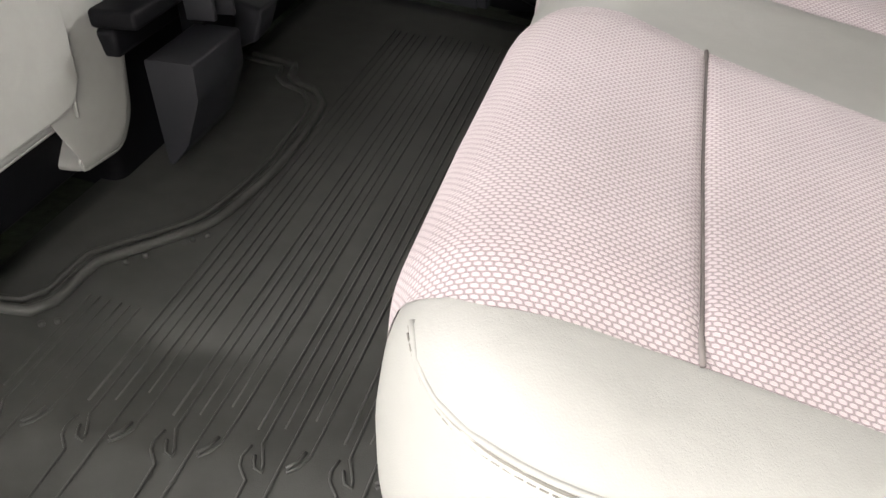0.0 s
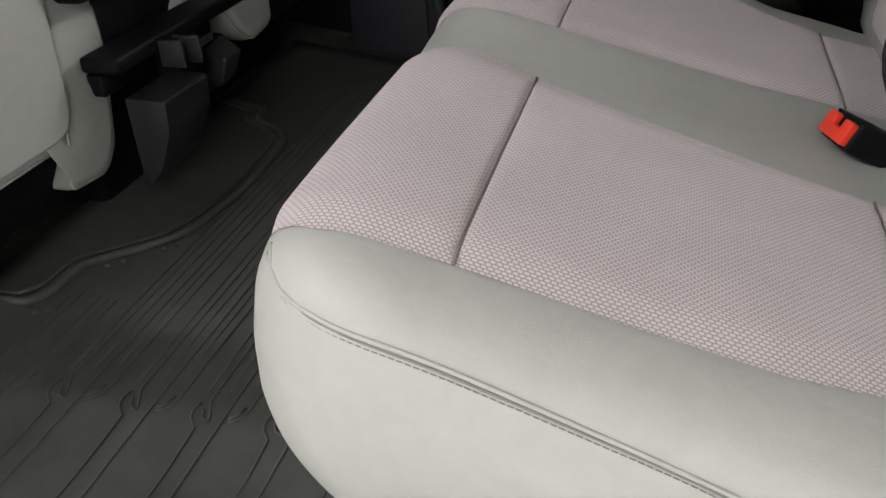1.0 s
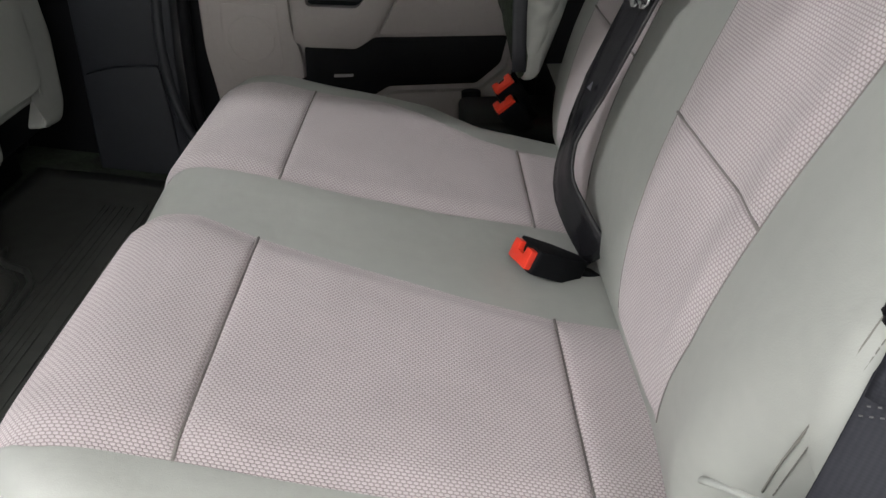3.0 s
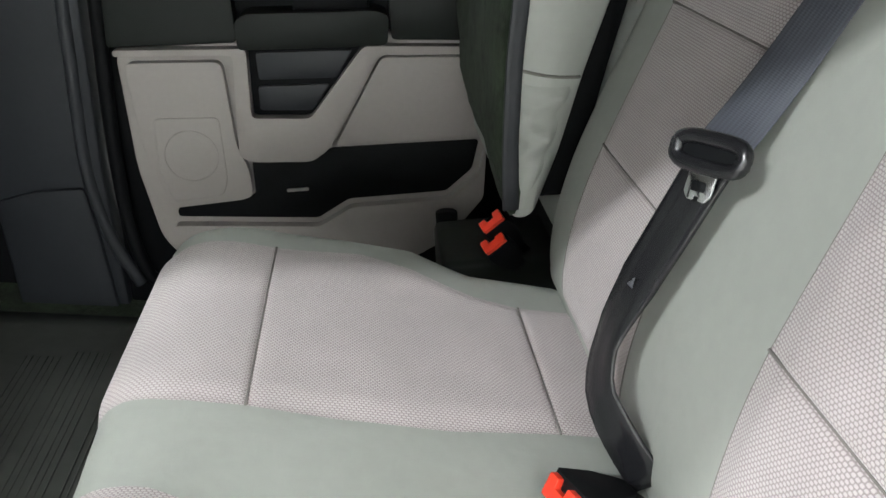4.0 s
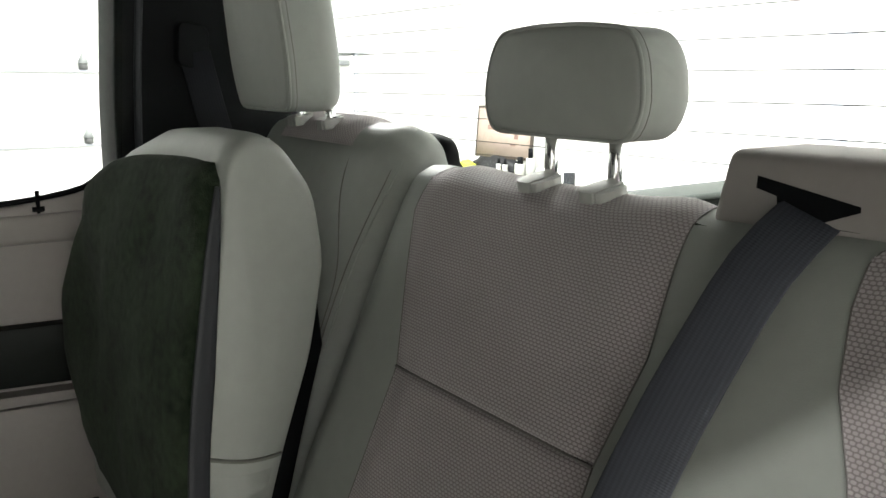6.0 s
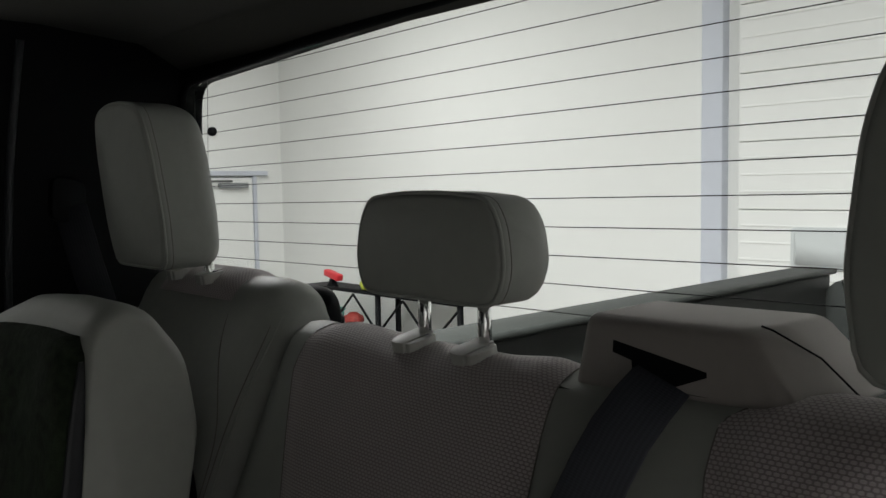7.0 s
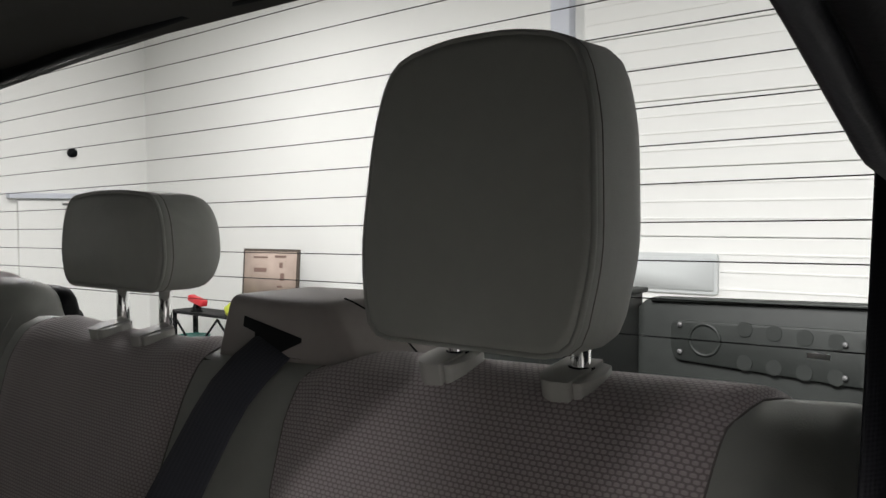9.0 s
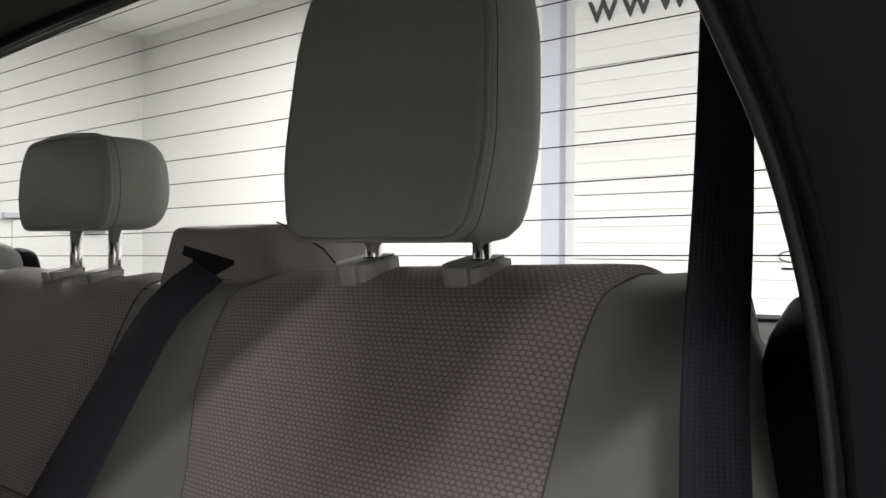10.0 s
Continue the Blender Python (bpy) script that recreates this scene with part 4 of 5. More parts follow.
part("piping", tube(laid(fold_body, [fold_place(q[0], q[1], 0.302) for q in ((0.046, 0.90), (0.055, 0.945), (0.070, 0.968), (0.090, 0.978), (0.112, 0.970))], 0.0004), 0.0012, 6), VINYL, folded, "raised vinyl seam over the top corner")
part("gusset", b, VINYL, folded, "loose wrinkled vinyl below the fold")


# black filler that paints the deep shade between folded cushion and backrest
part("gap_shade", prism([(0.06, 0.45), (0.118, 0.64), (0.158, 0.74), (0.168, 0.82), (0.178, 0.815), (0.186, 0.74), (0.158, 0.64), (0.11, 0.45)], 0.322, 0.79, "y", 0.003), BLACK, folded, "black panel standing in for the shaded gap behind the folded cushion")


def fold_front(z):
    return float(np.interp(z, [0.43, 0.55, 0.66, 0.80, 0.958], [0.012, 0.012, 0.018, 0.035, 0.055]))


CARP = spline([(0.296, 0.44), (0.294, 0.55), (0.292, 0.66), (0.294, 0.80), (0.298, 0.93), (0.34, 0.945), (0.48, 0.94), (0.62, 0.925), (0.70, 0.895), (0.765, 0.845), (0.80, 0.77), (0.81, 0.68), (0.79, 0.59), (0.70, 0.53), (0.55, 0.485), (0.40, 0.445)], 0.02, True)
b = bmesh.new()
cyc, czc = 0.53, 0.72
prev = None
for k, (f, dep) in enumerate(((1.0, 0.03), (1.0, -0.002), (0.985, -0.010), (0.96, -0.015), (0.92, -0.018), (0.85, -0.020), (0.75, -0.023), (0.65, -0.025), (0.55, -0.027), (0.42, -0.028), (0.3, -0.029), (0.15, -0.03))):
    ring = []
    for p in CARP:
        y, z = cyc + (p[0] - cyc) * f, czc + (p[1] - czc) * f
        wob = (0.018 * noise.noise(Vector((y * 7, z * 7, 0.5))) + 0.006 * noise.noise(Vector((y * 22, z * 14, 3.5)))) * min(1.0, (k - 1) / 3) if k > 1 else 0.003 * noise.noise(Vector((y * 25, z * 25, 1.5)))
        ring.append(b.verts.new((fold_front(z) + dep + wob + 0.004, y - 0.008, 0.44 + (z - 0.44) * 1.032)))
    if prev:
        for i in range(len(ring)):
            b.faces.new((prev[i], prev[(i + 1) % len(ring)], ring[(i + 1) % len(ring)], ring[i]))
    prev = ring
b.faces.new(prev)
part("carpet_base", b, CARPET, folded, "dark green-black carpet")
part("binding", ribbon([(fold_front(z), 0.280, 0.44 + (z - 0.44) * 1.032) for z in np.linspace(0.45, 0.925, 16)], (0, -1, 0), [0.012] * 10 + [0.011, 0.010, 0.009, 0.008, 0.006, 0.003], 0.004), DARKGREY, folded, "grey plastic edge strip")

# ---- headrests ----


def headrest(cy, x, z0, w, h, t, lean, label, posts, pz, px, gs=1.0, fore=0.004):
    """A rounded block, sewn round its face, on two chrome posts in plastic guides."""
    hr = thing("headrest", label, "headrest", "rear headrests")
    base = [(-w * 0.44, 0.0), (w * 0.44, 0.0), (w * 0.5, h * 0.30), (w * 0.47, h * 0.72), (w * 0.40, h * 0.95), (w * 0.15, h), (-w * 0.15, h), (-w * 0.40, h * 0.95), (-w * 0.47, h * 0.72), (-w * 0.5, h * 0.30)]
    lp = spline(rounded(base, 0.02, 3), 0.012, True)

    def put(a, c, d):
        return Vector((x + d + lean * c, cy + a, z0 + c))
    bm = pad(lp, -t / 2, t / 2, 0.011, 0.035, put, step=0.02, bulge=0.008, squash=0.8)
    seam = [put(p[0] * 0.985, h / 2 + (p[1] - h / 2) * 0.985, -t / 2 + 0.004) for p in lp]
    part("cushion", bm, VINYL, hr, "grey vinyl cushion")
    part("piping", tube(seam, 0.0022, 6, True), VINYL, hr, "raised vinyl seam")
    part("stitching", tube([put(p[0], h / 2 + (p[1] - h / 2), -t / 2 + 0.013) for p in lp], 0.0005, 5, True), SEAMDARK, hr, "dark sewn line")
    for py in posts:
        part("post", tube([(x + (px - x) * 0.7, py, z0 + 0.03), (px, py, pz - 0.03)], 0.0068, 14), CHROME, hr, "chrome post")
        g = part("guide", moved(prism(rounded([(-0.029, -0.0095), (-0.030, 0.006), (-0.027, 0.014), (-0.019, 0.020), (-0.006, 0.022), (0.020, 0.020), (0.022, -0.0095)], 0.002, 3), -0.010, 0.0095, "z", 0.0018, 3), Matrix.Rotation(-0.19, 4, "Y")), GUIDE, hr, "light grey plastic guide")
        g.matrix_basis = pose(px - fore, py, pz + 0.003, 0, 0, 0) @ Matrix.Diagonal((gs, gs, gs, 1))
        w2 = part("latch", moved(prism(rounded([(-0.027, -0.0105), (0.020, -0.0105), (0.016, -0.019), (0.0, -0.023), (-0.016, -0.0215), (-0.025, -0.017)], 0.002, 3), -0.010, 0.0080, "z", 0.0020, 3), Matrix.Rotation(-0.17, 4, "Y")), GUIDE, hr, "grey release tab")
        w2.matrix_basis = pose(px - fore, py, pz + 0.003, 0, 0, 0) @ Matrix.Diagonal((gs, gs, gs, 1))
        part("socket", tube([(px, py, pz + 0.004), (px, py, pz + 0.003 + 0.0098 * gs)], 0.0090, 14), BLACK, hr, "dark post socket")
    return hr


GLOSS = mat("glossy_black", (0.012, 0.012, 0.014), 0.22, vary=0.1, bump=0.1, bump_scale=300)
GUIDE = mat("guide_plastic", (0.44, 0.44, 0.415), 0.5, vary=0.05)
headrest(-0.431, 0.305, 0.983, 0.193, 0.2065, 0.086, 0.10, "large grey vinyl headrest above the outer seat", (-0.494, -0.391), 0.960, 0.313, 0.90)
headrest(0.053, 0.325, 0.996, 0.209, 0.101, 0.082, 0.02, "low grey vinyl headrest above the middle seat", (0.0113, 0.096), 0.943, 0.326, 0.82, 0.012)
headrest(0.568, 0.275, 1.0, 0.185, 0.219, 0.09, -0.12, "large grey vinyl headrest above the single seat", (0.520, 0.610), 0.982, 0.315, 0.72)

# belt guide on the seat top
ret = thing("belt_guide_cover", "moulded stone plastic belt guide on top of the seat back", "seat belt")
b = loft([(0.297, -0.114, 0.938), (0.297, -0.302, 0.946), (0.352, -0.314, 0.946), (0.43, -0.316, 0.946), (0.43, -0.114, 0.938)],
         [(0.312, -0.117, 0.998), (0.312, -0.250, 0.998), (0.346, -0.268, 1.002), (0.415, -0.268, 1.0), (0.415, -0.117, 0.998)], 0.009, 4)
part("housing", b, BEIGE, ret, "stone-coloured plastic housing")
part("joint", tube([(0.326, -0.259, 1.0008), (0.329, -0.266, 0.998), (0.352, -0.290, 0.978), (0.360, -0.3148, 0.952)], 0.0008, 5), BLACK, ret, "thin dark joint")
part("base", box(0.290, 0.43, -0.318, -0.094, 0.925, 0.9395, 0.004), CARPET, ret, "dark carpeted base strip")
b = prism([(-0.148, 0.980), (-0.230, 0.967), (-0.233, 0.950), (-0.172, 0.949), (-0.167, 0.967), (-0.149, 0.971)], 0.0, 1.0, "x")
for v in b.verts:
    v.co.x = 0.2962 + (v.co.z - 0.938) * 0.25 + (0.02 if v.co.x > 0.5 else 0.0)
part("slot", b, BLACK, ret, "dark belt slot", smooth=False)

# ---- belts ----


def belt(name, label, pts, normals, half, sub, web):
    ob = thing(name, label, "seat belt", "seat belts")
    L = [Vector(p) for p in spline(pts, 0.02)]
    part("webbing", ribbon(L, normals, half, 0.0018), web, ob, sub)
    return ob


mid_belt = belt("seat_belt", "dark grey seat belt of the middle seat with a latch tongue", [(0.322, -0.196, 0.960), (0.298, -0.196, 0.956), (0.262, -0.185, 0.922), (0.236, -0.172, 0.872), (0.207, -0.160, 0.814), (0.178, -0.153, 0.759), (0.148, -0.156, 0.718), (0.118, -0.168, 0.690)],
                [Vector((-0.9, -0.12, 0.42)).lerp(Vector((-0.72, -0.58, 0.38)), min(1, k / 14)) for k in range(40)], 0.0245, "dark grey woven webbing", GREYWEB)
part("sleeve", ribbon([Vector(p) for p in spline([(0.118, -0.168, 0.688), (0.088, -0.156, 0.615), (0.060, -0.143, 0.545), (0.039, -0.140, 0.49), (0.030, -0.156, 0.44), (0.045, -0.187, 0.40), (0.07, -0.21, 0.36)], 0.015)], [Vector((-0.75, -0.5, 0.42)).lerp(Vector((-0.95, 0.35, 0.3)), float(np.interp(k, [0, 9, 13, 17, 22], [0, 0.05, 0.5, 0.3, 0.0]))) for k in range(40)], 0.024, 0.006), GLOSS, mid_belt, "glossy black lower belt sleeve")
mk = ribbon([Vector((0.0600, -0.1485, 0.562)), Vector((0.0560, -0.147, 0.553))], (-0.75, -0.5, 0.42), [0.0005, 0.004], 0.001)
part("mark", mk, ACCENT, mid_belt, "small grey triangular mark")
ts, tu = Vector((0.52, -0.85, 0.04)).normalized(), Vector((-0.33, -0.20, -0.92))
tn = ts.cross(tu).normalized() * -1
tu = ts.cross(tn).normalized()
tu = tu if tu.z < 0 else -tu
TG = Matrix(((tn.x, ts.x, -tu.x, 0.114), (tn.y, ts.y, -tu.y, -0.171), (tn.z, ts.z, -tu.z, 0.690), (0, 0, 0, 1)))
part("tongue_grip", moved(prism(rounded([(-0.032, -0.011), (0.032, -0.011), (0.037, 0.0), (0.033, 0.011), (-0.033, 0.011), (-0.037, 0.0)], 0.008, 4), -0.004, 0.006, "x", 0.003, 3), TG), BLACK, mid_belt, "black plastic tongue grip")
part("grip_rim", moved(tube([(0.006, math.copysign(0.034 * abs(math.cos(q)) ** 0.6, math.cos(q)), math.copysign(0.0125 * abs(math.sin(q)) ** 0.6, math.sin(q))) for q in [k * math.pi / 16 for k in range(32)]], 0.0072, 10, True), TG), GLOSS, mid_belt, "glossy black rim of the grip")
part("tongue_plate", moved(prism([(-0.014, -0.012), (0.014, -0.012), (0.014, -0.036), (0.009, -0.042), (0.003, -0.042), (0.002, -0.038), (-0.002, -0.038), (-0.003, -0.042), (-0.009, -0.042), (-0.014, -0.036)], 0.004, 0.0065, "x", 0.0006), TG), STEEL, mid_belt, "chrome latch plate")
part("tongue_hole", moved(prism(rounded([(-0.007, -0.025), (0.007, -0.025), (0.007, -0.034), (-0.007, -0.034)], 0.002, 2), 0.0035, 0.0072, "x"), TG), BLACK, mid_belt, "dark latch hole")

near_belt = belt("seat_belt", "black seat belt hanging beside the outer seat", [(0.236, -0.692, 1.22), (0.236, -0.691, 1.10), (0.235, -0.690, 1.0), (0.222, -0.692, 0.91), (0.195, -0.707, 0.80), (0.160, -0.735, 0.69), (0.135, -0.755, 0.61), (0.112, -0.766, 0.54), (0.088, -0.771, 0.455), (0.062, -0.775, 0.34), (0.045, -0.778, 0.25)], [Vector((-0.02, -0.99, 0.1)).lerp(Vector((-0.48, -0.87, 0.05)), min(1, k / 30)) for k in range(70)], 0.0245, "black woven webbing", WEBBING)
part("tongue_grip", tube([(0.136 + 0.028 * math.cos(q), -0.763 - 0.015 * math.cos(q), 0.626 + 0.013 * math.sin(q)) for q in [k * math.pi / 14 for k in range(28)]], 0.0062, 10, True), BLACK, near_belt, "black plastic tongue grip")
part("webbing_fold", ribbon([(0.132, -0.762, 0.606), (0.122, -0.768, 0.575)], (-0.48, -0.87, 0.05), 0.026, 0.008), WEBBING, near_belt, "stitched fold of webbing")
for q in (0.0, 0.006):
    part("stitching", stitches([(0.100 + 0.044 * k / 8 - 0.003 * q / 0.006, -0.759 - 0.024 * k / 8, 0.581 - q + 0.010 * (k / 8 - 0.5)) for k in range(9)], length=0.002, gap=0.003, r=0.0005), EDGEGREY, near_belt, "pale stitching")

# hinge covers at the outer end of the seat back
hc = thing("hinge_cover", "dark grey plastic seat hinge cover beside the cushion", "trim")
part("cover", prism(rounded([(0.062, 0.13), (0.125, 0.13), (0.128, 0.450), (0.083, 0.456), (0.056, 0.464), (0.0485, 0.438), (0.041, 0.387), (0.058, 0.31)], 0.006, 4), -0.740, -0.728, "y", 0.003, 3), PILLAR, hc)
b = prism(rounded([(0.034, 0.22), (0.066, 0.21), (0.070, 0.335), (0.058, 0.352), (0.042, 0.34)], 0.008, 3), -0.728, -0.69, "y", 0.006, 2)
bmesh.ops.subdivide_edges(b, edges=[e for e in b.edges if e.calc_length() > 0.02], cuts=12, use_grid_fill=True)
for v in b.verts:
    v.co += Vector((1.0, -1.0, 0.0)) * 0.007 * noise.noise(v.co * 45) + Vector((0.004 * math.sin(v.co.z * 190), 0, 0))
part("loose_flap", b, VINYL, hc, "crumpled vinyl flap")

# ---- buckles ----


def buckle(label, tip, root, up, w=0.042, h=0.024):
    """A black buckle with a red press button in its end."""
    ob = thing("belt_buckle", label, "seat belt buckle", "belt buckles")
    tip, root = Vector(tip), Vector(root)
    d = (root - tip)
    n = d.length
    ax = d.normalized()
    s = ax.cross(Vector(up)).normalized()
    u = s.cross(ax)
    m = Matrix(((ax.x, s.x, u.x, tip.x), (ax.y, s.y, u.y, tip.y), (ax.z, s.z, u.z, tip.z), (0, 0, 0, 1)))
    part("body", moved(prism(rounded([(0.002, -w / 2), (n * 0.55, -w * 0.48), (n * 0.9, -w * 0.3), (n, -w * 0.25), (n, w * 0.25), (n * 0.9, w * 0.3), (n * 0.55, w * 0.48), (0.002, w / 2)], 0.006, 3), -h / 2, h / 2, "z", 0.005, 3), m), BLACK, ob, "black plastic body")
    part("button", moved(prism(rounded([(-w * 0.42, -h * 0.40), (w * 0.42, -h * 0.40), (w * 0.42, h * 0.40), (w * 0.16, h * 0.40), (w * 0.14, h * 0.05), (-w * 0.14, h * 0.05), (-w * 0.16, h * 0.40), (-w * 0.42, h * 0.40)], 0.0015, 2), -0.006, 0.004, "x", 0.001), m), RED, ob, "red press button")
    part("stalk", moved(box(n * 0.9, n * 1.5, -w * 0.2, w * 0.2, -0.004, 0.004, 0.002), m), BLACK, ob, "black stalk")
    return ob


buckle("black belt buckle with a red button lying on the cushion", (-0.025, -0.236, 0.384), (0.046, -0.207, 0.343), (0.46, 0.18, 0.87), 0.048, 0.030)
buckle("black belt buckle with a red button beside the folded seat", (-0.012, 0.304, 0.422), (0.030, 0.344, 0.367), (-0.285, 0.817, 0.375), 0.044, 0.024)
buckle("black belt buckle with a red button beside the folded seat", (-0.010, 0.302, 0.388), (0.032, 0.342, 0.333), (-0.285, 0.817, 0.375), 0.044, 0.028)
bin_ = thing("storage_box", "low dark plastic storage box under the folded seat", "box")
part("body", box(-0.087, 0.12, 0.345, 0.52, 0.02, 0.335, 0.012), BAND, bin_)
part("lower_tray", box(-0.078, 0.12, 0.525, 0.60, 0.02, 0.30, 0.012), BLACK, bin_, "black lower tray")
part("knob", moved(tube([(0, 0, 0), (0, 0, 0.03)], 0.020, 14), pose(-0.06, 0.56, 0.30)), BLACK, bin_, "black round knob")

# ---- far door ----
door = thing("rear_door", "closed rear truck door with stone and black plastic trim", "car door")
YD = 0.80
door.location = (0.016, 0, 0.011)
part("shell", prism([(-0.76, 0.03), (0.14, 0.03), (0.14, 0.84), (-0.70, 0.835)], YD + 0.03, YD + 0.12, "y", 0.01), BLACK, door, "black door shell")
part("panel", prism(rounded([(-0.672, 0.60), (-0.676, 0.36), (-0.655, 0.20), (-0.60, 0.125), (-0.45, 0.10), (-0.14, 0.105), (-0.03, 0.16), (0.022, 0.30), (0.045, 0.60)], 0.03, 4), YD, YD + 0.034, "y", 0.008, 2), BEIGE, door, "stone-coloured lower panel")
part("upper_trim", prism([(-0.655, 0.69), (0.06, 0.665), (0.09, 0.90), (0.055, 0.885), (0.03, 0.862), (-0.07, 0.848), (-0.60, 0.835), (-0.64, 0.84)], YD + 0.004, YD + 0.036, "y", 0.008, 3), BEIGE, door, "stone-coloured upper trim")
part("upper_ledge", prism([(-0.62, 0.795), (0.07, 0.79), (0.07, 0.835), (-0.62, 0.83)], YD - 0.006, YD + 0.02, "y", 0.009, 3), BEIGE, door, "rounded ledge under the window")
b = prism([(YD - 0.002, 0.682), (YD - 0.004, 0.755), (YD - 0.007, 0.787), (YD - 0.013, 0.797), (YD - 0.012, 0.812), (YD + 0.002, 0.831), (YD + 0.03, 0.831), (YD + 0.03, 0.682)], -0.337, -0.193, "x", 0.0015)
for v in b.verts:
    v.co.x += (v.co.z - 0.682) * 0.14
part("accent_strip", b, ACCENT, door, "charcoal plastic strip")
part("band", prism(rounded([(-0.68, 0.605), (-0.44, 0.60), (-0.44, 0.692), (-0.67, 0.697)], 0.01, 3), YD - 0.018, YD + 0.03, "y", 0.008, 3), BAND, door, "dark green-grey plastic band")
part("band", prism(rounded([(-0.150, 0.588), (0.05, 0.575), (0.055, 0.668), (-0.15, 0.676)], 0.01, 3), YD - 0.018, YD + 0.03, "y", 0.008, 3), BAND, door, "dark green-grey plastic band")
part("armrest", prism(rounded([(-0.436, 0.592), (-0.158, 0.585), (-0.152, 0.64), (-0.175, 0.65), (-0.415, 0.657), (-0.436, 0.645)], 0.012, 4), YD - 0.05, YD + 0.03, "y", 0.010, 3), BAND, door, "dark padded armrest")
part("armrest_slot", prism([(-0.33, 0.652), (-0.185, 0.645), (-0.19, 0.686), (-0.325, 0.69)], YD - 0.02, YD + 0.03, "y", 0.004), BLACK, door, "black gap above the armrest")
part("switch_recess", prism([(-0.424, 0.592), (-0.43, 0.452), (-0.315, 0.445), (-0.20, 0.585)], YD - 0.003, YD + 0.03, "y", 0.003), BLACK, door, "black switch recess")
part("switch_plate", prism(rounded([(-0.41, 0.578), (-0.41, 0.525), (-0.262, 0.52), (-0.225, 0.572)], 0.006, 3), YD - 0.010, YD + 0.01, "y", 0.004), DARKGREY, door, "charcoal switch plate")
part("switch_plate", prism(rounded([(-0.413, 0.512), (-0.415, 0.465), (-0.315, 0.458), (-0.275, 0.508)], 0.006, 3), YD - 0.010, YD + 0.01, "y", 0.004), DARKGREY, door, "charcoal switch plate")
ZB = [(-0.668, 0.602), (-0.424, 0.590), (-0.432, 0.455), (-0.318, 0.447), (-0.204, 0.582), (0.055, 0.565), (0.055, 0.552), (-0.177, 0.563), (-0.290, 0.380), (-0.325, 0.358), (-0.44, 0.365), (-0.466, 0.378), (-0.450, 0.580), (-0.668, 0.590)]
part("pull_handle", prism(rounded(ZB, 0.012, 3), YD - 0.030, YD + 0.02, "y", 0.007, 3), BEIGE, door, "raised stone pull handle rim")
part("side_panel", prism(rounded([(-0.172, 0.556), (0.045, 0.545), (0.045, 0.384), (-0.276, 0.386)], 0.012, 3), YD - 0.020, YD + 0.02, "y", 0.006, 3), BEIGE, door, "flat stone panel")
part("speaker_panel", prism(rounded([(-0.655, 0.575), (-0.474, 0.567), (-0.470, 0.40), (-0.452, 0.345), (-0.452, 0.292), (-0.470, 0.284), (-0.618, 0.276), (-0.648, 0.40)], 0.018, 4), YD - 0.022, YD + 0.02, "y", 0.014, 4), BEIGE, door, "raised stone panel")
spk = part("speaker_cover", prism(rounded([(-0.621, 0.466), (-0.495, 0.460), (-0.497, 0.33), (-0.51, 0.296), (-0.61, 0.29), (-0.626, 0.36)], 0.014, 4), YD - 0.0240, YD, "y", 0.0015, 2), BEIGE, door, "flat speaker cover")
part("speaker_ring", tube([(-0.560 + 0.052 * math.cos(q), YD - 0.0238, 0.385 + 0.052 * math.sin(q)) for q in [k * math.pi / 18 for k in range(36)]], 0.0012, 6, True), BEIGE, spk)
PK = [(-0.447, 0.360), (-0.33, 0.350), (-0.286, 0.376), (0.016, 0.372), (0.0, 0.31), (-0.056, 0.264), (-0.26, 0.262), (-0.327, 0.224), (-0.612, 0.250), (-0.612, 0.268), (-0.449, 0.287)]
part("map_pocket", prism(rounded(PK, 0.008, 3), YD - 0.004, YD + 0.02, "y", 0.002), BLACK, door, "black map pocket")
part("pocket_lip", prism(rounded([(0.030, 0.372), (0.012, 0.30), (-0.05, 0.252), (-0.255, 0.250), (-0.325, 0.212), (-0.62, 0.238), (-0.62, 0.195), (-0.30, 0.165), (-0.05, 0.17), (0.020, 0.25)], 0.01, 3), YD - 0.024, YD + 0.02, "y", 0.008, 3), BEIGE, door, "stone rim of the map pocket")
part("pocket_clip", box(-0.385, -0.34, YD - 0.010, YD, 0.288, 0.294, 0.002), BEIGE, door, "small pale clip")
part("window_seal", tube(spline([(-0.65, YD + 0.012, 0.846), (-0.30, YD + 0.012, 0.843), (-0.07, YD + 0.012, 0.852), (0.03, YD + 0.012, 0.868), (0.072, YD + 0.012, 0.892)], 0.03), 0.0045, 8), BLACK, door, "black window seal")
part("lock_pin", tube([(-0.036, YD + 0.006, 0.835), (-0.036, YD + 0.006, 0.868)], 0.0032, 10), BLACK, door, "black lock pin")
part("lock_bezel", tube([(-0.036, YD + 0.006, 0.838), (-0.036, YD + 0.006, 0.845)], 0.009, 12), BLACK, door, "black lock bezel")
dg_ = part("door_window", prism([(-0.66, 0.84), (0.09, 0.86), (0.12, 1.30), (-0.62, 1.30)], YD + 0.03, YD + 0.034, "y"), glass, door, "clear side window", smooth=False)
dg_.visible_shadow = False

# far pillars
fp = thing("far_pillar", "black moulded rear pillar with a belt guide", "trim", kind="structure")
part("panel", prism(rounded([(0.098, 0.60), (0.44, 0.60), (0.44, 1.40), (0.13, 1.40), (0.105, 1.0)], 0.02, 3), 0.835, 0.93, "y", 0.010, 3), BLACK, fp, "black moulded plastic")
part("ridge", tube(spline([(0.135, 0.835, 0.70), (0.138, 0.834, 0.95), (0.15, 0.83, 1.15), (0.17, 0.82, 1.33)], 0.03), 0.006, 8), DARKGREY, fp, "thin raised edge")
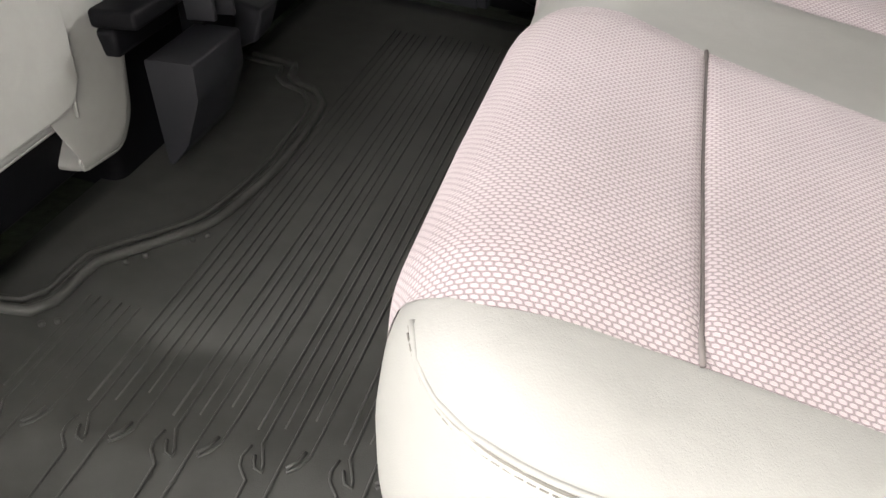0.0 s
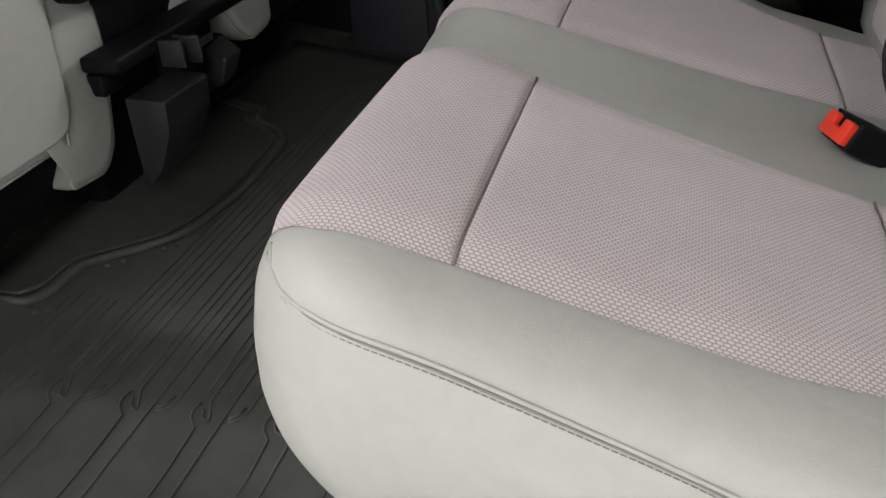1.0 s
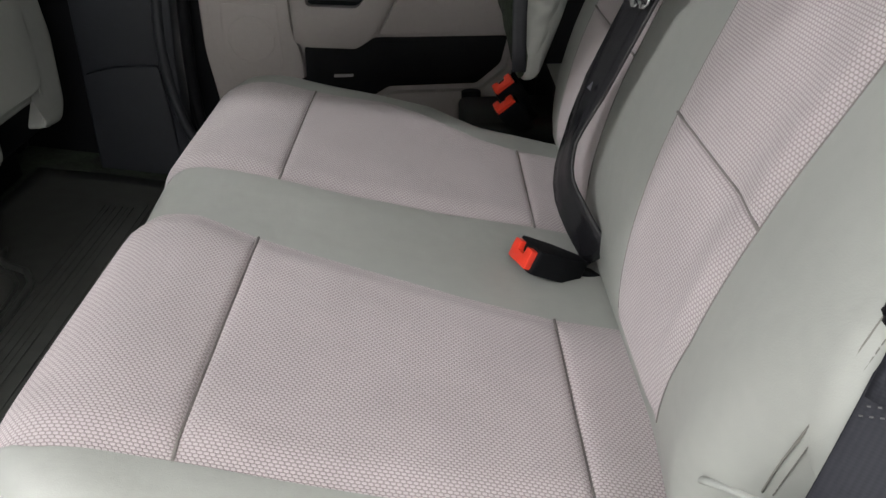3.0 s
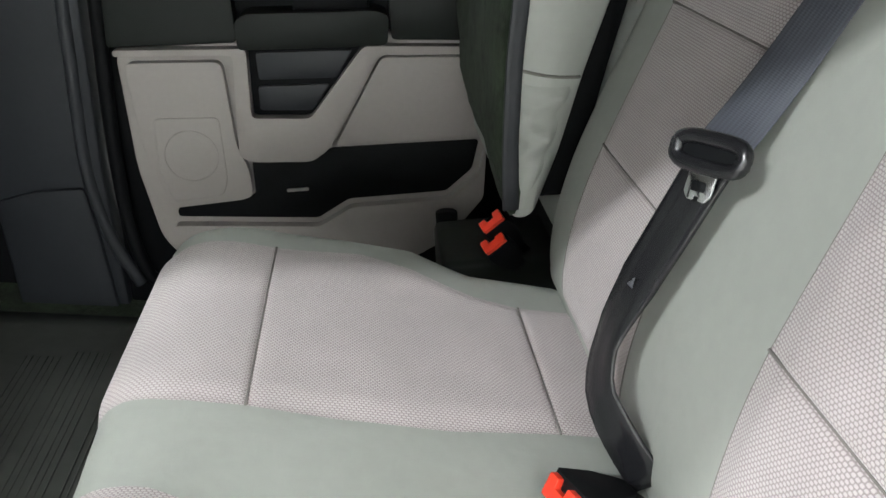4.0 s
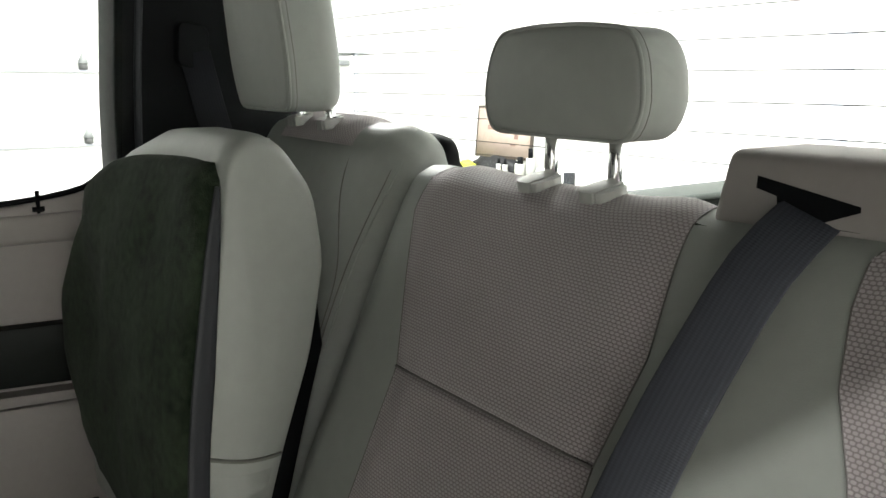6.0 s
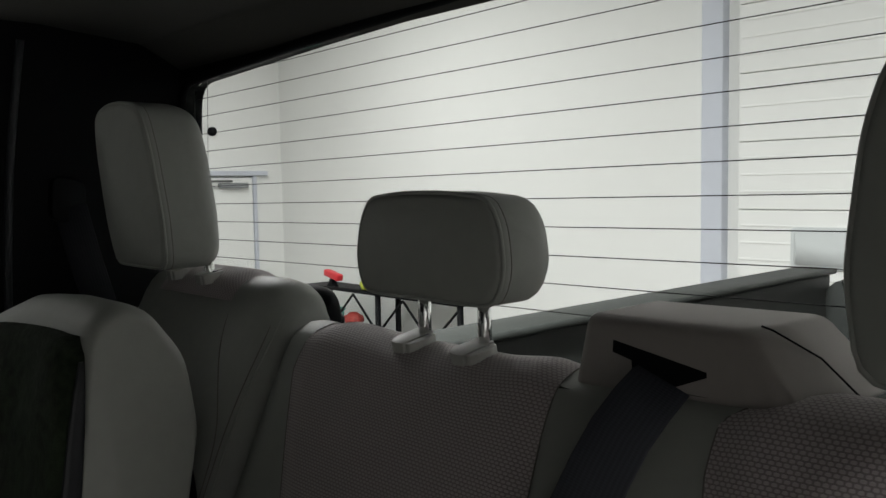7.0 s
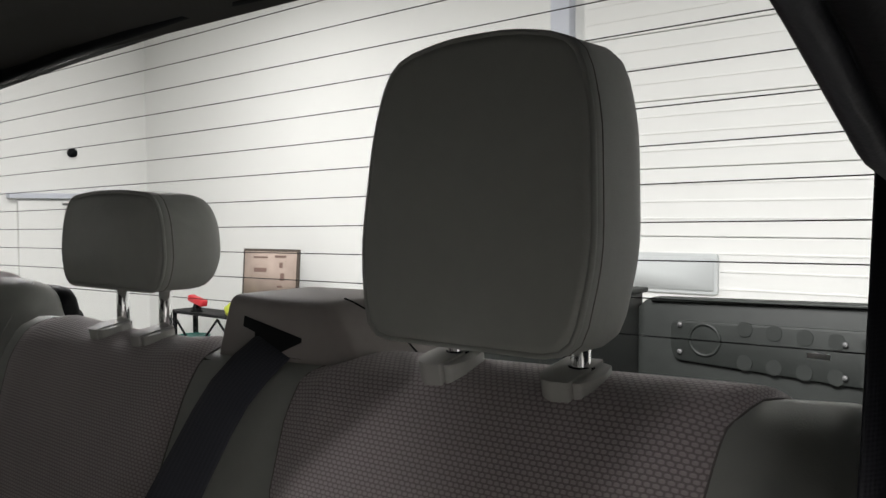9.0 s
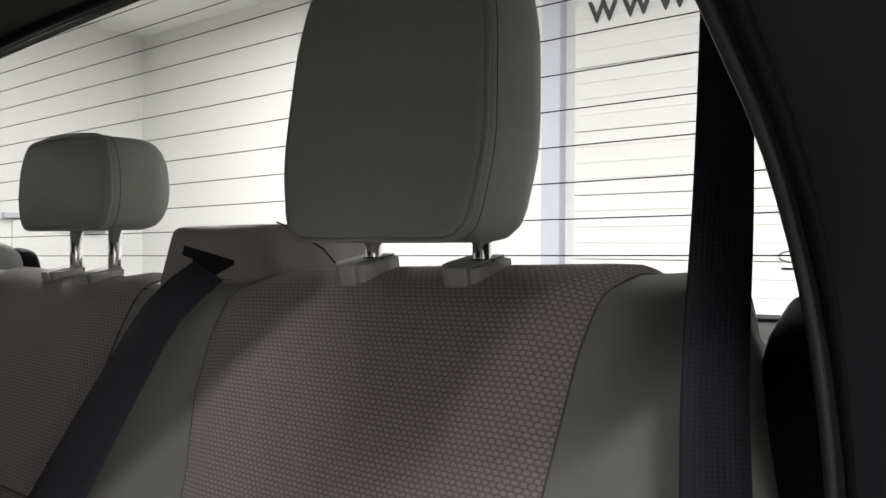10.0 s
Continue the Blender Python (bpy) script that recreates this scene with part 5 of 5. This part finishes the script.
part("belt_guide", prism(rounded([(0.20, 1.06), (0.25, 1.05), (0.255, 1.12), (0.205, 1.13)], 0.015, 3), 0.815, 0.85, "y", 0.008, 3), BLACK, fp, "black belt guide")
far_belt = thing("seat_belt", "dark seat belt running down the far pillar", "seat belt", "seat belts")
part("webbing", ribbon([(0.228, 0.815, 1.08), (0.245, 0.81, 1.0), (0.265, 0.805, 0.92), (0.28, 0.80, 0.80)], (-0.3, -1, 0), 0.0245, 0.0018), WEBBING, far_belt)

bp = thing("middle_pillar", "dark moulded pillar between the far doors", "trim", kind="structure")
part("column", prism(rounded([(-0.97, -0.10), (-0.745, -0.10), (-0.735, 0.35), (-0.70, 0.75), (-0.66, 1.40), (-0.90, 1.40), (-0.95, 0.6)], 0.03, 4), 0.81, 0.93, "y", 0.015, 3), PILLAR, bp, "charcoal moulded plastic")
part("door_seal", tube(spline([(-0.64, 0.812, 1.2), (-0.665, 0.81, 0.80), (-0.695, 0.805, 0.45), (-0.70, 0.80, 0.25), (-0.68, 0.80, 0.13), (-0.62, 0.80, 0.08), (-0.45, 0.80, 0.06), (0.05, 0.80, 0.06)], 0.03), 0.014, 10), BLACK, bp, "black rubber door seal")
# ridge in a paler grey than the column, to paint the highlight along it
part("ridge", tube(spline([(-0.70, 0.812, 1.20), (-0.722, 0.812, 0.85), (-0.740, 0.812, 0.633), (-0.760, 0.812, 0.42), (-0.760, 0.812, 0.31), (-0.742, 0.812, 0.20), (-0.705, 0.812, 0.105)], 0.03), 0.013, 12), DARKGREY, bp, "rounded edge in paler grey standing in for a highlight")
part("kick_panel", prism(rounded([(-0.96, -0.05), (-0.76, -0.05), (-0.765, 0.22), (-0.775, 0.335), (-0.875, 0.335), (-0.95, 0.32)], 0.01, 3), 0.798, 0.83, "y", 0.006, 3), PILLAR, bp, "charcoal kick panel")
part("step_trim", prism([(-0.72, -0.14), (0.2, -0.14), (0.2, 0.05), (-0.72, 0.05)], 0.80, 0.93, "y", 0.012, 3), BLACK, bp, "black sill trim")
solo("wall_under_seat", box(0.10, 0.14, -0.74, 0.86, -0.05, 0.42), BLACK, "black carpeted wall behind the seat base", "wall", kind="structure", smooth=False)

# ---- seat base under the larger cushion ----
for yy in (-0.55, -0.10, 0.22):
    part("stand", prism([(-0.22, 0.0), (0.06, 0.0), (0.07, 0.17), (-0.26, 0.17)], yy - 0.015, yy + 0.015, "y", 0.004), BLACK, bench, "black steel stand")
part("base_rail", box(-0.25, 0.05, -0.60, 0.25, 0.145, 0.165, 0.004), BLACK, bench, "black steel stand")

# ---- front seats ----


def front_seat(name_label, y0, y1, x, z0):
    ob = thing("front_seat", name_label, "car seat", "front seats")
    w = y1 - y0
    cy = (y0 + y1) / 2
    half = [(0.095, -0.002), (0.182, -0.010), (0.221, 0.020), (0.254, 0.085), (0.286, 0.146), (0.303, 0.24), (0.305, 0.40), (0.28, 0.66), (0.18, 0.72)]
    half = [(a * w / 0.61, c) for a, c in half]
    lp = spline(rounded([(-0.15 * w / 0.61, 0.058), (0.15 * w / 0.61, 0.058)] + half + [(-a, c) for a, c in half[::-1]], 0.018, 4), 0.022, True)

    def put(a, c, d):
        return Vector((x - d - 0.20 * c, cy + a, z0 + c))
    part("backrest", pad(lp, 0.0, 0.13, 0.03, 0.04, put, bulge=0.004, squash=0.7), VINYL, ob, "light grey vinyl backrest")
    inner = spline(rounded([(-w * 0.22, 0.078), (w * 0.22, 0.078), (w * 0.38, 0.4), (w * 0.34, 0.63), (-w * 0.34, 0.63), (-w * 0.38, 0.4)], 0.04, 4), 0.03, True)
    for sg in (-1, 1):
        part("seam", tube([put(sg * w * float(np.interp(q, [0.06, 0.12, 0.19, 0.66], [0.19, 0.23, 0.28, 0.38])), q, -0.0035) for q in np.linspace(0.065, 0.62, 16)], 0.0022, 6), VINYL, ob, "raised side seam")
    part("back_panel", pad(inner, -0.012, 0.02, 0.010, 0.01, put, bulge=0.006, squash=0.6), VINYL, ob, "smooth vinyl back panel")
    part("piping", tube([put(p[0] * 0.985, 0.36 + (p[1] - 0.36) * 0.985, 0.010) for p in lp], 0.003, 6, True), VINYL, ob, "raised vinyl seam")
    # black sheet in place of the shade below the back panel
    part("underside_shade", moved(prism(rounded([(-w * 0.36, -0.02), (w * 0.30, -0.02), (w * 0.34, 0.10), (-w * 0.34, 0.10)], 0.02, 3), -0.05, -0.03, "x", 0.003), pose(x - 0.016, cy, z0)), BLACK, ob, "black sheet standing in for the shade under the panel")
    part("cushion", box(x - 0.62, x - 0.08, y0 + 0.02, y1 - 0.02, z0 - 0.02, z0 + 0.10, 0.04, 3), VINYL, ob, "grey vinyl seat cushion")
    part("base", box(x - 0.55, x - 0.16, y0 + 0.05, y1 - 0.06, floor_z(x), z0 - 0.01, 0.01), BLACK, ob, "black seat base")
    part("side_cover", prism(rounded([(x - 0.5, z0 - 0.10), (x - 0.15, z0 - 0.12), (x - 0.14, z0 + 0.05), (x - 0.2, z0 + 0.12), (x - 0.5, z0 + 0.08)], 0.03, 3), y1 - 0.05, y1 - 0.02, "y", 0.006), BLACK, ob, "black recliner cover")
    return ob


front_seat("light grey vinyl driver seat with a smooth back panel", -0.60, 0.01, -1.0, 0.195)
front_seat("light grey vinyl passenger seat with a smooth back panel", 0.165, 0.775, -0.945, 0.272)

# ---- console between the front seats ----
con = thing("floor_console", "black floor console with grey moulded ends", "console")
part("body", box(-1.75, -1.05, -0.09, 0.25, 0.05, 0.46, 0.02, 3), BLACK, con)
part("duct", prism(rounded([(-0.965, 0.300), (-0.899, 0.297), (-0.902, 0.250), (-0.930, 0.185), (-0.957, 0.155), (-0.965, 0.155)], 0.005, 3), -0.090, 0.035, "y", 0.004, 3), CONSOLE, con, "grey plastic duct end")
part("duct", loft([(-0.968, 0.098, 0.228), (-0.975, 0.19, 0.235), (-0.902, 0.130, 0.262), (-0.906, 0.088, 0.255)], [(-0.950, 0.115, 0.306), (-0.963, 0.208, 0.306), (-0.884, 0.131, 0.306), (-0.887, 0.078, 0.306)], 0.006, 3), CONSOLE, con, "grey plastic duct end")
part("beam", box(-1.02, -0.955, -0.10, 0.33, 0.338, 0.362, 0.006, 3), BLACK, con, "black plastic cross beam")
part("duct_web", box(-0.985, -0.945, 0.03, 0.11, 0.235, 0.34, 0.006), BLACK, con, "black web between the ducts")
clip = part("clip", box(-0.953, -0.912, 0.0, 0.010, 0.316, 0.358, 0.003), CONSOLE, con, "grey plastic clip")
part("clip_arm", box(-0.953, -0.906, 0.040, 0.048, 0.310, 0.354, 0.003), CONSOLE, clip)
part("clip_bridge", box(-0.953, -0.940, 0.008, 0.042, 0.316, 0.350, 0.002), BLACK, clip)
part("lid", box(-1.30, -1.00, -0.085, 0.24, 0.43, 0.50, 0.018, 3), BLACK, con, "black padded lid")
part("bracket", box(-1.10, -1.00, -0.085, 0.24, 0.295, 0.33, 0.006), BLACK, con, "black bracket")

# ---- rubber floor mat ----
mat_ob = thing("floor_mat", "black ribbed rubber floor mat", "floor mat")


def on_floor(x, y, up=0.0):
    return Vector((x, y, floor_z(x) + up))


b = bmesh.new()
MX0, MX1, MY0, MY1 = -1.08, -0.28, -0.80, 0.74
nx, ny = 24, 30
grid = [[b.verts.new(on_floor(MX0 + (MX1 - MX0) * i / nx, MY0 + (MY1 - MY0) * j / ny, -0.001 + 0.0025 * noise.noise(Vector((i * 0.3, j * 0.3, 4))))) for j in range(ny + 1)] for i in range(nx + 1)]
for i in range(nx):
    for j in range(ny):
        b.faces.new((grid[i][j], grid[i + 1][j], grid[i + 1][j + 1], grid[i][j + 1]))
ex = bmesh.ops.extrude_face_region(b, geom=b.faces[:])
bmesh.ops.translate(b, vec=(0, 0, -0.007), verts=[e for e in ex["geom"] if isinstance(e, bmesh.types.BMVert)])
part("sheet", b, RUBBER, mat_ob, "black rubber sheet")
LIP = spline([(-1.06, -0.36), (-1.0, -0.352), (-0.985, -0.33), (-0.982, -0.25), (-0.96, -0.22), (-0.905, -0.14), (-0.888, -0.08), (-0.876, 0.03), (-0.880, 0.18), (-0.888, 0.235), (-0.91, 0.268), (-0.95, 0.282), (-0.97, 0.30), (-0.98, 0.34), (-1.03, 0.345), (-1.06, 0.35)], 0.02)
part("lip", tube([on_floor(p[0], p[1], 0.004) for p in LIP], 0.007, 8), RUBBER, mat_ob, "raised rubber lip")
part("lip", tube([on_floor(p[0] - 0.02, p[1] * 0.96, 0.002) for p in LIP], 0.004, 8), RUBBER, mat_ob, "raised rubber lip")
for g in range(-1, 8):
    x0 = -0.859 + 0.086 * g
    yb = -0.497 + 0.012 * g
    yfar = 0.60 - 0.25 * max(0.0, -0.78 - x0)

    def rib(line, name="rib", r=0.0017):
        part(name, tube([on_floor(q[0], q[1], -0.0004) for q in line], r, 6), RUBBER, mat_ob)
    far = x0 > -0.875
    yend = yfar if far else -0.30
    # a line from the near edge that jogs aside and ends in a short hook
    rib([(x0 + 0.006, -0.792), (x0 + 0.003, yb - 0.06)] + [tuple(q) for q in spline([(x0, yb), (x0 - 0.012, yb + 0.014), (x0 - 0.015, yb + 0.024), (x0 - 0.012, yb + 0.040)], 0.006)], "hook_rib")
    rib([tuple(q) for q in spline([(x0 - 0.004, yb + 0.030), (x0 + 0.002, yb + 0.016), (x0 + 0.010, yb + 0.013), (x0 + 0.008, yb + 0.022), (x0 - 0.003, yb + 0.045)], 0.006)] + [(x0 - 0.003, y) for y in np.linspace(yb + 0.08, yend, 12)], "hook_rib")
    rib([(x0 + 0.029, -0.792)] + [(x0 + 0.024, y) for y in np.linspace(yb + 0.02, yend, 14)])
    rib([(x0 + 0.032, yb + 0.021), (x0 + 0.040, yb + 0.030), (x0 + 0.046, yb + 0.044)] + [(x0 + 0.047, y) for y in np.linspace(yb + 0.07, yend, 12)])
    rib([(x0 + 0.030, yb + 0.026), (x0 + 0.037, yb + 0.036), (x0 + 0.040, yb + 0.050)], "cross_rib", 0.0024)
    rib([(x0 - 0.014, y) for y in np.linspace(yb + 0.06, yend, 12)])
    rib([(x0 + 0.035, y) for y in np.linspace(yb + 0.09, yend, 12)], "rib", 0.0011)
    rib([(x0 + 0.010, y) for y in np.linspace(yb + 0.07, yend, 12)], "rib", 0.0011)
for px, py in ((-0.955, -0.235), (-0.94, -0.215), (-0.905, -0.165), (-0.892, -0.15), (-0.978, -0.362), (-0.965, -0.352)):
    part("stud", moved(tube([(0, 0, -0.002), (0, 0, 0.004)], 0.004, 8), Matrix.Translation(on_floor(px, py))), RUBBER, mat_ob)

# ---- truck bed behind the window ----
bed = thing("truck_bed", "empty dark painted truck bed behind the rear window", "truck bed")
BX = 3.05
part("tailgate", prism([(-0.75, -0.10), (0.797, -0.10), (0.797, 0.60), (0.76, 0.635), (-0.70, 0.675), (-0.75, 0.64)], BX, BX + 0.06, "x", 0.008), BEDPAINT, bed, "dark painted tailgate")
part("tailgate_cap", prism([(-0.74, 0.665), (0.73, 0.632), (0.73, 0.646), (-0.74, 0.680)], BX - 0.02, BX + 0.07, "x", 0.005), BEDPAINT, bed, "rolled top edge")
part("inner_panel", prism(rounded([(-0.70, 0.34), (0.62, 0.40), (0.64, 0.44), (0.64, 0.56), (-0.70, 0.58)], 0.03, 3), BX - 0.018, BX, "x", 0.008), BEDPAINT, bed, "pressed inner panel")
part("pressing", moved(tube([(0.0, 0.062 * math.cos(q), 0.062 * math.sin(q)) for q in [k * math.pi / 14 for k in range(28)]], 0.007, 6, True), pose(BX - 0.018, 0.50, 0.49)), BEDPAINT, bed, "round pressing")
for j in range(7):
    for zz in (0.545, 0.415):
        part("dimple", moved(tube([(-0.004, 0, 0), (0, 0, 0)], 0.030, 16), pose(BX - 0.018, 0.34 - j * 0.11, zz - 0.006 * j)), BEDPAINT, bed, smooth=False)
for yy, zz in ((0.60, 0.545), (0.60, 0.435), (-0.02, 0.52), (-0.02, 0.40)):
    part("bolt", moved(tube([(-0.008, 0, 0), (0, 0, 0)], 0.010, 10), pose(BX - 0.02, yy, zz)), EDGEGREY, bed, "grey bolt")
for s in (1, -1):
    yy = 0.07 + s * 0.73
    part("side_wall", box(0.62, BX + 0.06, min(yy, yy + s * 0.06), max(yy, yy + s * 0.06), -0.10, 0.66, 0.01), BEDPAINT, bed, "dark painted bed side")
    part("rail_cap", box(0.62, BX + 0.05, min(yy - s * 0.03, yy + s * 0.12), max(yy - s * 0.03, yy + s * 0.12), 0.66, 0.682, 0.008), BEDPAINT, bed, "rolled top rail")
part("front_wall", box(0.58, 0.62, -0.70, 0.84, -0.10, 0.60, 0.006), BEDPAINT, bed, "dark painted bulkhead")
part("bed_floor", box(0.58, BX, -0.70, 0.84, -0.14, -0.10), BEDPAINT, bed, "dark bed floor", smooth=False)

bed.location = (0, 0.033, 0.075)

# ---- frame and wheels that carry the cab and the bed ----
chassis = thing("truck_chassis", "black steel ladder frame on four road wheels", "chassis")
for yy in (-0.38, 0.52):
    part("rail", box(-2.6, 3.0, yy - 0.04, yy + 0.04, -0.36, -0.142, 0.01), BLACK, chassis, "black steel rail")
for xx in (0.9, 1.9, 2.8):
    part("bed_mount", box(xx - 0.08, xx + 0.08, -0.42, 0.56, -0.145, -0.065, 0.01), BLACK, chassis, "black bed mount")
for xx in (-2.2, 1.75):
    part("axle", tube([(xx, -0.60, -0.55), (xx, 0.74, -0.55)], 0.04, 12), BLACK, chassis, "black axle")
    part("hanger", box(xx - 0.05, xx + 0.05, -0.38, 0.52, -0.55, -0.36, 0.01), BLACK, chassis, "black axle hanger")
    for yy in (-0.72, 0.86):
        b = bmesh.new()
        rings = []
        for dy, r in ((-0.13, 0.24), (-0.13, 0.36), (-0.10, 0.395), (0.10, 0.395), (0.13, 0.36), (0.13, 0.24)):
            rings.append([b.verts.new((xx + r * math.cos(q), yy + dy, -0.55 + r * math.sin(q))) for q in [2 * math.pi * k / 36 for k in range(36)]])
        for A, B in zip(rings, rings[1:] + rings[:1]):
            for k in range(36):
                b.faces.new((A[k], A[(k + 1) % 36], B[(k + 1) % 36], B[k]))
        wh = part("wheel", b, RUBBER, chassis, "black rubber tyre")
        part("rim", moved(tube([(0, -0.09, 0), (0, 0.09, 0)], 0.242, 28), pose(xx, yy, -0.55)), EDGEGREY, wh, "grey steel rim", smooth=False)
